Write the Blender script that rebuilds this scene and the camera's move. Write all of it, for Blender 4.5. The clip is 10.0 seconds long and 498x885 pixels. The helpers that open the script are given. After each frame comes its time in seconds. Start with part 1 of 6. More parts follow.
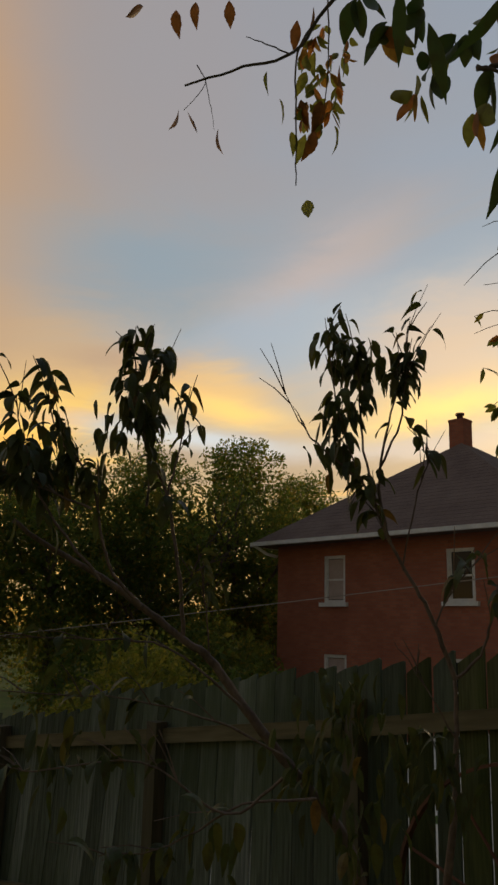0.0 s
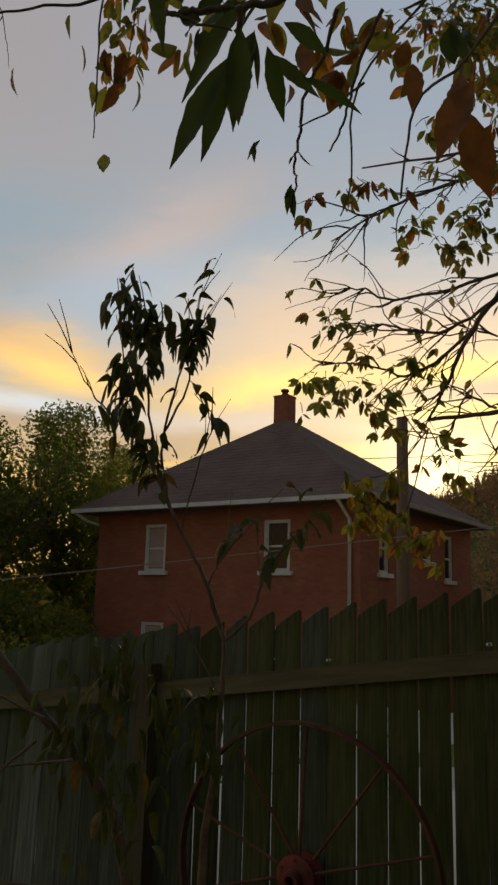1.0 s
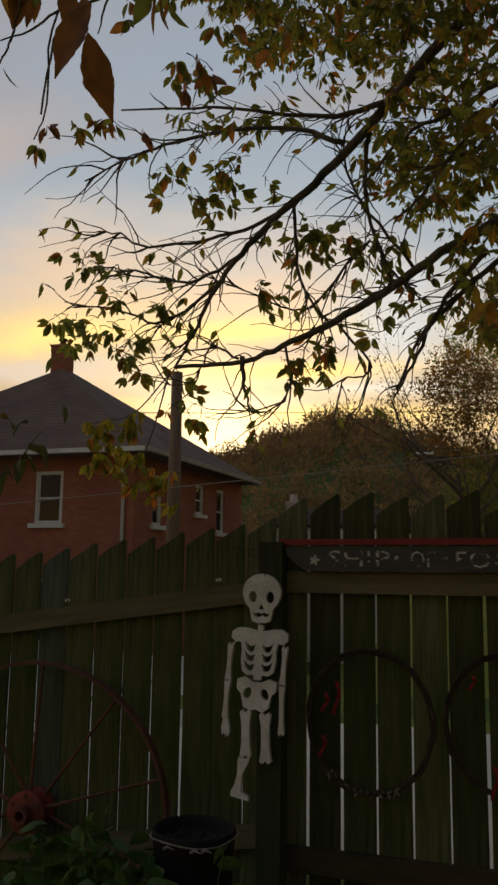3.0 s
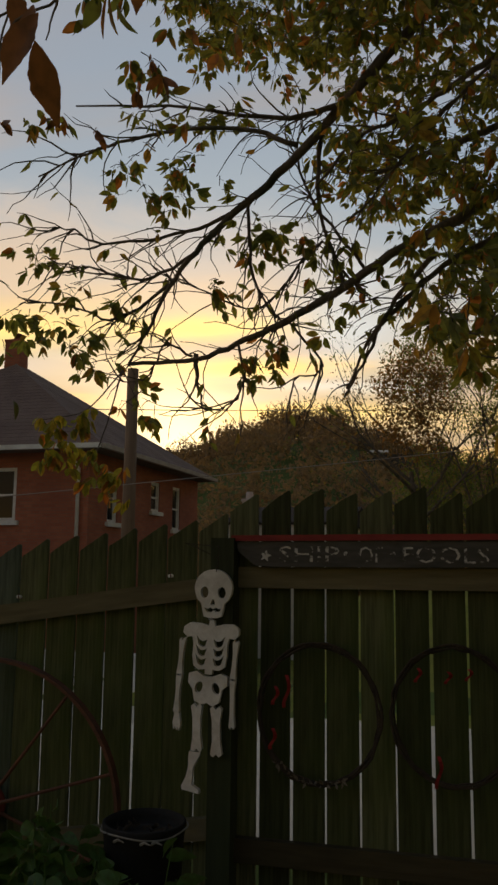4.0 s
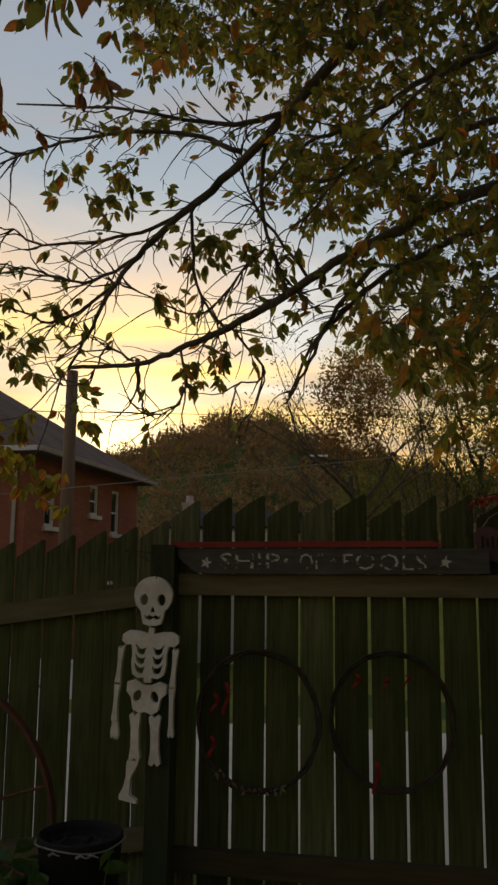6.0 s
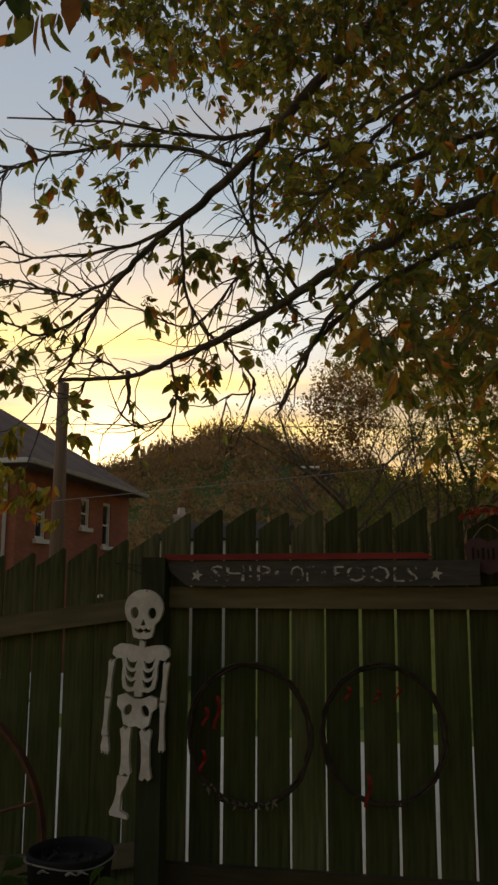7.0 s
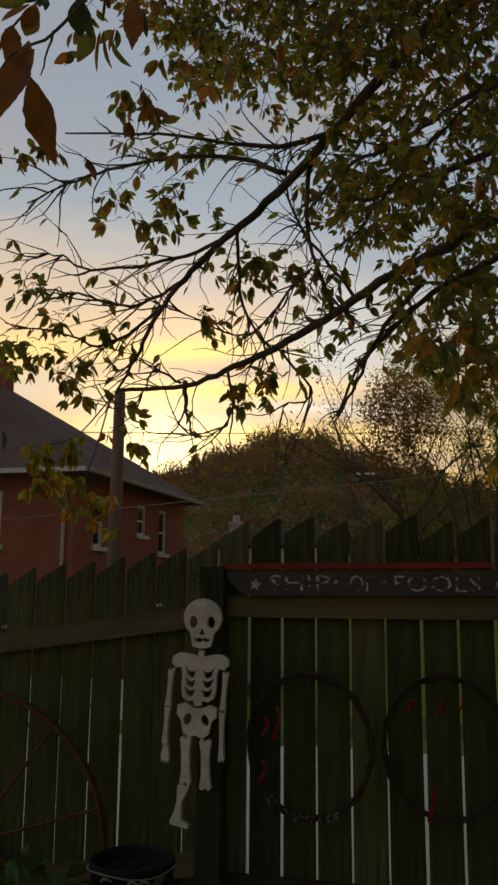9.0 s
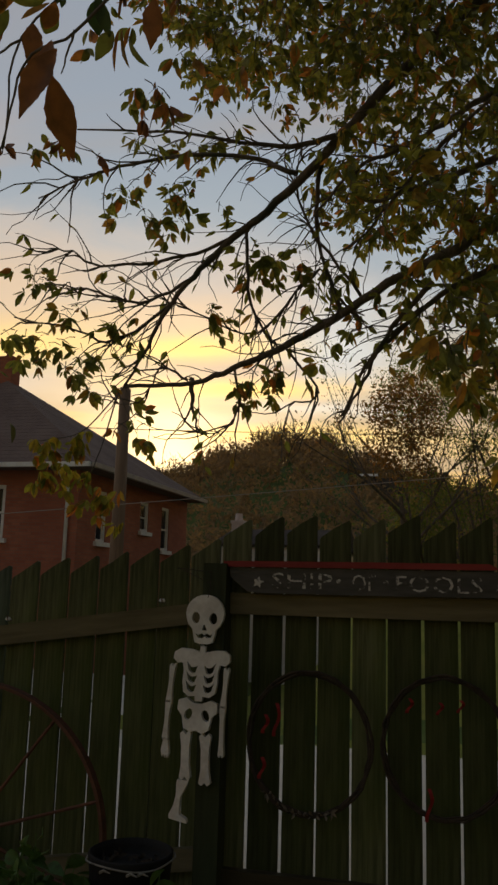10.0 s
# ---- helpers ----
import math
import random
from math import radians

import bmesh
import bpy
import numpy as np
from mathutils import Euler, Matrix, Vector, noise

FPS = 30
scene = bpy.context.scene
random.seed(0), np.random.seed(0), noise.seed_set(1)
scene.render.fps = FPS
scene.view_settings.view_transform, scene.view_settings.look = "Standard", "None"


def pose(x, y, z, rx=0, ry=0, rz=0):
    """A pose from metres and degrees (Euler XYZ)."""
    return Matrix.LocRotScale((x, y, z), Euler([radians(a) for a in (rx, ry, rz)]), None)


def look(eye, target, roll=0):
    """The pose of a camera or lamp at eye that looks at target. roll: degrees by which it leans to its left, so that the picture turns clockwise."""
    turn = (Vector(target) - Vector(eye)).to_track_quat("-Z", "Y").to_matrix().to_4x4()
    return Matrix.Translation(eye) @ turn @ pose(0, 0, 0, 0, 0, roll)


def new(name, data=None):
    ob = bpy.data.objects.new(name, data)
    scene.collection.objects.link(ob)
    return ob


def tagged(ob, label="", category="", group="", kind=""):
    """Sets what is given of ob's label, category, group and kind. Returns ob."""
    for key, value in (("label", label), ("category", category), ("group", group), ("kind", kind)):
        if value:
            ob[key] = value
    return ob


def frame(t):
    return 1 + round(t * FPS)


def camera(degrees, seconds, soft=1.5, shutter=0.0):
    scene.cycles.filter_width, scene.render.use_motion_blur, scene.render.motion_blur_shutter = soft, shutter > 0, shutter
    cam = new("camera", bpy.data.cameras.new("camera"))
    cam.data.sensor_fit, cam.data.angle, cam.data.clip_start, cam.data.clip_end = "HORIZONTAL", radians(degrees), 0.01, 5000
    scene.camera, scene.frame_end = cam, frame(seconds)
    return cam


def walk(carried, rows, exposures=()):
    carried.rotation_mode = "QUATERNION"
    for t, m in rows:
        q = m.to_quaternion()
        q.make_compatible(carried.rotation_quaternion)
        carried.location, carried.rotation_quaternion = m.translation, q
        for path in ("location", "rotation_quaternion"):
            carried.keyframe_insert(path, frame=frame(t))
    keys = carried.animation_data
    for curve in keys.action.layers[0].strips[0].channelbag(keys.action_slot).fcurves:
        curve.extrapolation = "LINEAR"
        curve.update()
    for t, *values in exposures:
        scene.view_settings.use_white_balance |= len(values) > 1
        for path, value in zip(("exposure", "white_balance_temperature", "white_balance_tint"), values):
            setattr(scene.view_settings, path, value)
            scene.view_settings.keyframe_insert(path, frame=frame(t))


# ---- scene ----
cam = camera(34.06, 10.0, soft=2.65)
PATH = [
    (0, 0.686, -3.816, 1.640, 46.416, 13.033, -1.400),
    (0.5, 0.730, -3.761, 1.633, 39.613, 12.670, -1.428),
    (1, 0.782, -3.713, 1.628, 34.267, 11.226, -1.575),
    (1.5, 0.836, -3.643, 1.624, 27.275, 11.151, -1.516),
    (2, 0.887, -3.623, 1.618, 23.043, 10.911, -1.254),
    (2.5, 0.930, -3.635, 1.576, 19.757, 10.286, -1.077),
    (3, 0.977, -3.668, 1.564, 19.046, 8.417, -0.815),
    (3.2, 1.000, -3.690, 1.566, 17.554, 8.240, -0.974),
    (4.5, 1.013, -3.707, 1.552, 14.830, 8.275, -0.695),
    (5, 1.019, -3.716, 1.554, 12.219, 8.274, -0.775),
    (5.5, 1.001, -3.699, 1.566, 12.031, 8.364, -0.689),
    (7, 1.008, -3.696, 1.574, 11.226, 9.388, -0.289),
    (7.5, 0.981, -3.700, 1.579, 11.999, 9.857, -0.115),
    (8, 0.964, -3.695, 1.588, 15.265, 9.910, -0.207),
    (8.5, 0.966, -3.689, 1.592, 15.199, 9.853, -0.308),
    (9, 0.990, -3.688, 1.583, 15.051, 9.863, -0.493),
    (9.5, 0.992, -3.697, 1.580, 15.233, 9.883, -1.036),
    (10, 0.987, -3.707, 1.576, 15.124, 9.782, -1.653),
]
walk(cam, [(t, pose(x, y, z, 90 + pitch, roll, yaw)) for t, x, y, z, yaw, pitch, roll in PATH], [(0.0, -0.05), (1.0, 0.05), (2.0, 0.08), (3.0, 0.0), (4.5, -0.05), (5.5, 0.0), (7.0, 0.24), (7.5, 0.26), (8.0, -0.03), (10.0, -0.08)])

# ---- world and sun ----
SUN_AZ, SUN_EL = -21.0, 8.0
sun_way = Vector((math.sin(radians(SUN_AZ)) * math.cos(radians(SUN_EL)), math.cos(radians(SUN_AZ)) * math.cos(radians(SUN_EL)), math.sin(radians(SUN_EL))))


class Nodes:
    """Short way to write a node tree."""

    def __init__(self, tree):
        self.tree = tree
        tree.nodes.clear()

    def add(self, kind, inputs=None, **props):
        n = self.tree.nodes.new(kind)
        for k, v in props.items():
            setattr(n, k, v)
        for k, v in (inputs or {}).items():
            self.put(n.inputs[k], v)
        return n

    def put(self, socket, v):
        if isinstance(v, bpy.types.NodeSocket):
            self.tree.links.new(v, socket)
        else:
            socket.default_value = v

    def math(self, op, a, b=0.0, c=0.0, clamp=False):
        n = self.tree.nodes.new("ShaderNodeMath")
        n.operation, n.use_clamp = op, clamp
        for s, v in zip(n.inputs, (a, b, c)):
            self.put(s, v)
        return n.outputs[0]

    def mix(self, f, a, b, blend="MIX"):
        n = self.tree.nodes.new("ShaderNodeMix")
        n.data_type, n.blend_type = "RGBA", blend
        for k, v in ((0, f), (6, a), (7, b)):
            self.put(n.inputs[k], v)
        return n.outputs[2]

    def ramp(self, f, stops, mode="LINEAR"):
        n = self.tree.nodes.new("ShaderNodeValToRGB")
        n.color_ramp.interpolation = mode
        e = n.color_ramp.elements
        while len(e) < len(stops):
            e.new(0.5)
        for el, (p, c) in zip(e, stops):
            el.position = p
            el.color = (*c, 1) if isinstance(c, tuple) else (c, c, c, 1)
        self.put(n.inputs[0], f)
        return n.outputs[0]

    def noise(self, vec, scale, detail=4.0, rough=0.55, dist=0.0):
        n = self.tree.nodes.new("ShaderNodeTexNoise")
        if vec is not None:
            self.put(n.inputs["Vector"], vec)
        n.inputs["Scale"].default_value, n.inputs["Detail"].default_value = scale, detail
        n.inputs["Roughness"].default_value, n.inputs["Distortion"].default_value = rough, dist
        return n.outputs[0]


world = bpy.data.worlds.new("world")
scene.world = world
world.use_nodes = True
N = Nodes(world.node_tree)
way = N.add("ShaderNodeTexCoord").outputs["Generated"]
sep = N.add("ShaderNodeSeparateXYZ", {0: way}).outputs
up = N.math("MAXIMUM", sep[2], 0.0)
flat = N.math("ADD", up, 0.12)
sky_u = N.math("DIVIDE", sep[0], flat)
sky_v = N.math("DIVIDE", sep[1], flat)
plan = N.add("ShaderNodeCombineXYZ", {0: sky_u, 1: N.math("MULTIPLY", sky_v, 1.0), 2: 0.0}).outputs[0]
turned = N.add("ShaderNodeMapping", {"Vector": plan, "Rotation": (0, 0, radians(62)), "Scale": (0.22, 0.85, 1), "Location": (3.1, 1.7, 0)}).outputs[0]
c1 = N.noise(turned, 1.3, 6.0, 0.55, 0.8)
c2 = N.noise(plan, 0.6, 4.0, 0.5, 0.4)
left = N.add("ShaderNodeVectorMath", {0: way, 1: (math.sin(radians(-78)), math.cos(radians(-78)), 0.25)}, operation="DOT_PRODUCT").outputs["Value"]
left = N.add("ShaderNodeMapRange", {0: left, 1: 0.93, 2: 1.04, 3: -0.07, 4: 0.16}, interpolation_type="SMOOTHSTEP").outputs[0]
cloud = N.math("ADD", N.math("ADD", N.math("MULTIPLY", c1, 0.62), N.math("MULTIPLY", c2, 0.38)), left)
cloud = N.ramp(cloud, [(0.42, 0.0), (0.60, 1.0)], "EASE")
clear = N.ramp(up, [(0.0, (0.72, 0.42, 0.12)), (0.11, (0.66, 0.44, 0.16)), (0.18, (0.56, 0.45, 0.31)), (0.26, (0.41, 0.41, 0.385)), (0.36, (0.25, 0.325, 0.385)), (0.5, (0.25, 0.295, 0.35)), (1.0, (0.20, 0.24, 0.31))])
veil = N.ramp(up, [(0.0, (0.62, 0.33, 0.08)), (0.13, (0.54, 0.34, 0.12)), (0.21, (0.92, 0.54, 0.10)), (0.29, (0.66, 0.42, 0.17)), (0.40, (0.40, 0.29, 0.20)), (0.6, (0.34, 0.25, 0.19)), (1.0, (0.22, 0.21, 0.23))])
col = N.mix(cloud, clear, veil)
# low bars of cloud lying along the horizon
bars = N.noise(N.add("ShaderNodeMapping", {"Vector": way, "Scale": (1.5, 1.5, 15.0), "Location": (0.3, 0.1, 0.4)}).outputs[0], 1.1, 5.0, 0.55, 0.5)
low = N.add("ShaderNodeMapRange", {0: up, 1: 0.20, 2: 0.31, 3: 1.0, 4: 0.0}, interpolation_type="SMOOTHSTEP").outputs[0]
col = N.mix(N.math("MULTIPLY", N.ramp(bars, [(0.48, 0.0), (0.58, 0.9)], "EASE"), low), col, (0.40, 0.31, 0.25, 1))
col = N.mix(N.math("MULTIPLY", N.ramp(bars, [(0.36, 0.9), (0.47, 0.0)], "EASE"), low), col, (1.0, 0.70, 0.13, 1))
glow = N.add("ShaderNodeMapRange", {0: up, 1: 0.16, 2: 0.33, 3: 1.0, 4: 0.0}, interpolation_type="SMOOTHSTEP").outputs[0]
col = N.mix(glow, col, (0.98, 0.84, 0.55, 1), "MULTIPLY")
# single banks of cloud: bearing, height, half width, half height, slope (degrees), colour, strength
az = N.math("MULTIPLY", N.math("ARCTAN2", sep[0], sep[1]), 57.2958)
el = N.math("MULTIPLY", N.math("ARCSINE", sep[2]), 57.2958)
ragged = N.math("MULTIPLY", N.math("SUBTRACT", N.noise(N.add("ShaderNodeMapping", {"Vector": way, "Scale": (3.0, 3.0, 9.0)}).outputs[0], 1.6, 6.0, 0.6, 0.4), 0.5), 11.0)
for a0, e0, wa, we, slope, tint, much in ((-52, 37, 16, 9, 0, (0.285, 0.265, 0.27, 1), 0.85), (-55, 24.5, 12, 3.6, 4, (0.215, 0.285, 0.335, 1), 0.8), (-69, 33, 5.5, 9, 0, (0.46, 0.275, 0.14, 1), 0.9), (-67, 20, 4.5, 5, 0, (0.46, 0.29, 0.16, 1), 0.8), (-42.5, 24.0, 8, 2.6, 32, (0.50, 0.38, 0.33, 1), 0.6), (-55, 17.8, 6.5, 1.7, -4, (0.42, 0.27, 0.165, 1), 0.9), (-48.5, 17.2, 3.5, 1.5, -10, (0.80, 0.48, 0.14, 1), 0.85), (-51.5, 16.6, 3.6, 1.3, -12, (0.82, 0.47, 0.13, 1), 0.8), (-48, 15.3, 4.5, 0.9, -8, (1.0, 0.62, 0.14, 1), 0.9),
                                          (-50, 13.2, 9, 0.7, -3, (0.58, 0.62, 0.64, 1), 0.8), (-33, 15.5, 6, 1.6, 12, (1.0, 0.68, 0.16, 1), 0.95), (-35, 12.8, 9, 0.8, 3, (0.52, 0.44, 0.40, 1), 0.7), (-42, 21.0, 9, 2.2, 6, (0.30, 0.38, 0.45, 1), 0.7),
                                          (-33, 19.6, 8, 3.2, 8, (0.72, 0.475, 0.27, 1), 0.6), (-16, 21, 11, 3.0, -5, (0.58, 0.46, 0.38, 1), 0.6), (-9, 16.5, 5, 3.0, 10, (0.50, 0.55, 0.58, 1), 0.85), (-19, 18.0, 6, 2.0, -6, (0.74, 0.50, 0.30, 1), 0.8), (-20, 16.2, 6, 0.8, 3, (1.0, 0.68, 0.16, 1), 0.95), (-17, 14.6, 6, 0.55, 3, (0.46, 0.33, 0.26, 1), 0.9), (-17, 13.3, 7, 0.6, 1, (1.0, 0.66, 0.13, 1), 0.95),
                                          (-10, 12.2, 6, 0.5, -2, (0.62, 0.58, 0.52, 1), 0.8), (-16, 11.4, 5, 0.40, 3, (0.50, 0.37, 0.27, 1), 0.85), (-14, 10.2, 9, 0.6, 1, (1.0, 0.66, 0.14, 1), 0.9), (-27, 12.0, 5, 0.8, -6, (0.60, 0.46, 0.32, 1), 0.7)):
    cs, sn = math.cos(radians(slope)), math.sin(radians(slope))
    da, de = N.math("SUBTRACT", az, a0), N.math("ADD", N.math("SUBTRACT", el, e0), N.math("MULTIPLY", ragged, min(we, 3) * 0.28))
    p = N.math("DIVIDE", N.math("ADD", N.math("MULTIPLY", da, cs), N.math("MULTIPLY", de, sn)), wa)
    q = N.math("DIVIDE", N.math("SUBTRACT", N.math("MULTIPLY", de, cs), N.math("MULTIPLY", da, sn)), we)
    f = N.math("POWER", 2.7183, N.math("MULTIPLY", N.math("ADD", N.math("MULTIPLY", p, p), N.math("MULTIPLY", q, q)), -1.0))
    col = N.mix(N.math("MULTIPLY", f, much), col, tint)
sky_node = N.add("ShaderNodeTexSky", sky_type="NISHITA", sun_disc=False, sun_elevation=radians(SUN_EL), sun_rotation=radians(SUN_AZ))
col = N.mix(0.012, col, sky_node.outputs[0])
near_sun = N.math("MAXIMUM", N.add("ShaderNodeVectorMath", {0: way, 1: sun_way}, operation="DOT_PRODUCT").outputs["Value"], 0.0)
halo = N.math("MULTIPLY", N.math("POWER", near_sun, 420.0), 0.85)
wide = N.math("MULTIPLY", N.math("POWER", near_sun, 34.0), 0.15)
col = N.mix(halo, col, (1.0, 0.85, 0.5, 1), "ADD")
col = N.mix(wide, col, (1.0, 0.68, 0.20, 1), "ADD")
ahead = N.add("ShaderNodeVectorMath", {0: way, 1: (math.sin(radians(-56)), math.cos(radians(-56)), 0)}, operation="DOT_PRODUCT").outputs["Value"]
dim = N.add("ShaderNodeMapRange", {0: ahead, 1: -0.55, 2: 0.45, 3: 0.35, 4: 1.2}, interpolation_type="SMOOTHSTEP").outputs[0]
bg = N.add("ShaderNodeBackground", {"Color": col, "Strength": dim})
N.add("ShaderNodeOutputWorld", {"Surface": bg.outputs[0]})

sun = new("sun", bpy.data.lights.new("sun", "SUN"))
sun.data.energy, sun.data.angle, sun.data.color = 0.9, radians(4), (1.0, 0.72, 0.42)
sun.matrix_world = look(sun_way * 50, (0, 0, 0))


# ---- materials ----
def surface(name, base, rough=0.8, spec=0.3, metal=0.0, bump=None, bump_scale=0.02):
    """A node material; base takes the node helper and returns a colour, or is one."""
    m = bpy.data.materials.new(name)
    m.use_nodes = True
    n = Nodes(m.node_tree)
    b = n.add("ShaderNodeBsdfPrincipled", {"Roughness": rough, "Metallic": metal, "Specular IOR Level": spec})
    n.put(b.inputs["Base Color"], base(n) if callable(base) else (*base, 1))
    if bump:
        n.put(b.inputs["Normal"], n.add("ShaderNodeBump", {"Height": bump(n), "Strength": 0.7, "Distance": bump_scale}).outputs[0])
    n.add("ShaderNodeOutputMaterial", {"Surface": b.outputs[0]})
    return m


def coords(n, scale=(1, 1, 1)):
    return n.add("ShaderNodeMapping", {"Vector": n.add("ShaderNodeTexCoord").outputs["Object"], "Scale": scale}).outputs[0]


def mottled(a, b, scale, stretch=(1, 1, 1), fine=6.0, c=None):
    def base(n):
        v = coords(n, stretch)
        f = n.math("ADD", n.math("MULTIPLY", n.noise(v, scale), 0.6), n.math("MULTIPLY", n.noise(v, scale * fine), 0.4))
        col = n.mix(n.ramp(f, [(0.35, 0.0), (0.65, 1.0)]), (*a, 1), (*b, 1))
        if c:
            col = n.mix(n.ramp(n.noise(v, scale * 0.37), [(0.5, 0.0), (0.7, 1.0)]), col, (*c, 1))
        return col
    return base


def old_wood(dark, light, stain):
    """Weathered boards: grain along z, green algae stains, each board its own tone."""
    def base(n):
        v = coords(n, (1, 1, 0.05))
        g = n.math("ADD", n.math("MULTIPLY", n.noise(v, 55.0, 6.0, 0.6), 0.7), n.math("MULTIPLY", n.noise(coords(n, (1, 1, 0.25)), 7.0), 0.3))
        col = n.mix(n.ramp(g, [(0.34, 0.0), (0.66, 1.0)]), (*dark, 1), (*light, 1))
        wet = n.ramp(n.noise(coords(n, (1, 1, 0.35)), 2.6, 4.0), [(0.42, 0.0), (0.62, 0.8)])
        col = n.mix(wet, col, (*stain, 1))
        own = n.add("ShaderNodeObjectInfo").outputs["Random"]
        return n.mix(1.0, col, n.ramp(own, [(0.0, (0.55, 0.60, 0.50)), (0.6, (0.92, 1.0, 0.85)), (1.0, (1.5, 1.55, 1.58))]), "MULTIPLY")
    return base


def leafy(name, stops, thin=0.45, rough=0.5):
    """Leaf: colour by leaf (island), light coming through."""
    m = bpy.data.materials.new(name)
    m.use_nodes = True
    n = Nodes(m.node_tree)
    own = n.add("ShaderNodeNewGeometry").outputs["Random Per Island"]
    col = n.ramp(own, stops)
    col = n.mix(n.ramp(n.noise(coords(n), 45.0), [(0.45, 0.0), (0.75, 0.6)]), col, (0.05, 0.03, 0.012, 1))
    b = n.add("ShaderNodeBsdfPrincipled", {"Base Color": col, "Roughness": rough, "Specular IOR Level": 0.3})
    t = n.add("ShaderNodeBsdfTranslucent", {"Color": n.mix(1.0, col, (1.3, 1.15, 0.7, 1), "MULTIPLY")})
    s = n.add("ShaderNodeMixShader", {0: thin, 1: b.outputs[0], 2: t.outputs[0]})
    n.add("ShaderNodeOutputMaterial", {"Surface": s.outputs[0]})
    return m


def bricks(n):
    v = n.add("ShaderNodeTexCoord").outputs["Object"]
    s = n.add("ShaderNodeSeparateXYZ", {0: v}).outputs
    w = n.add("ShaderNodeCombineXYZ", {0: n.math("ADD", s[0], s[1]), 1: s[2], 2: 0.0}).outputs[0]
    b = n.add("ShaderNodeTexBrick", {"Vector": w, "Color1": (0.45, 0.162, 0.092, 1), "Color2": (0.355, 0.121, 0.072, 1), "Mortar": (0.27, 0.165, 0.12, 1),
                                     "Scale": 1.0, "Mortar Size": 0.006, "Brick Width": 0.215, "Row Height": 0.075, "Bias": 0.0})
    return n.mix(n.ramp(n.noise(v, 0.9, 5.0), [(0.35, 0.0), (0.7, 0.6)]), b.outputs[0], (0.26, 0.092, 0.060, 1))


def boards_bump(n):
    return n.noise(coords(n, (1, 1, 0.05)), 60.0, 5.0, 0.6)


def flaked(n):
    """White paint half flaked off dark wood."""
    v = coords(n)
    f = n.math("ADD", n.math("MULTIPLY", n.noise(v, 17.0, 3.0), 0.65), n.math("MULTIPLY", n.noise(v, 75.0, 3.0), 0.35))
    return n.mix(n.ramp(f, [(0.47, 0.0), (0.53, 1.0)]), (0.07, 0.065, 0.055, 1), (0.52, 0.50, 0.47, 1))


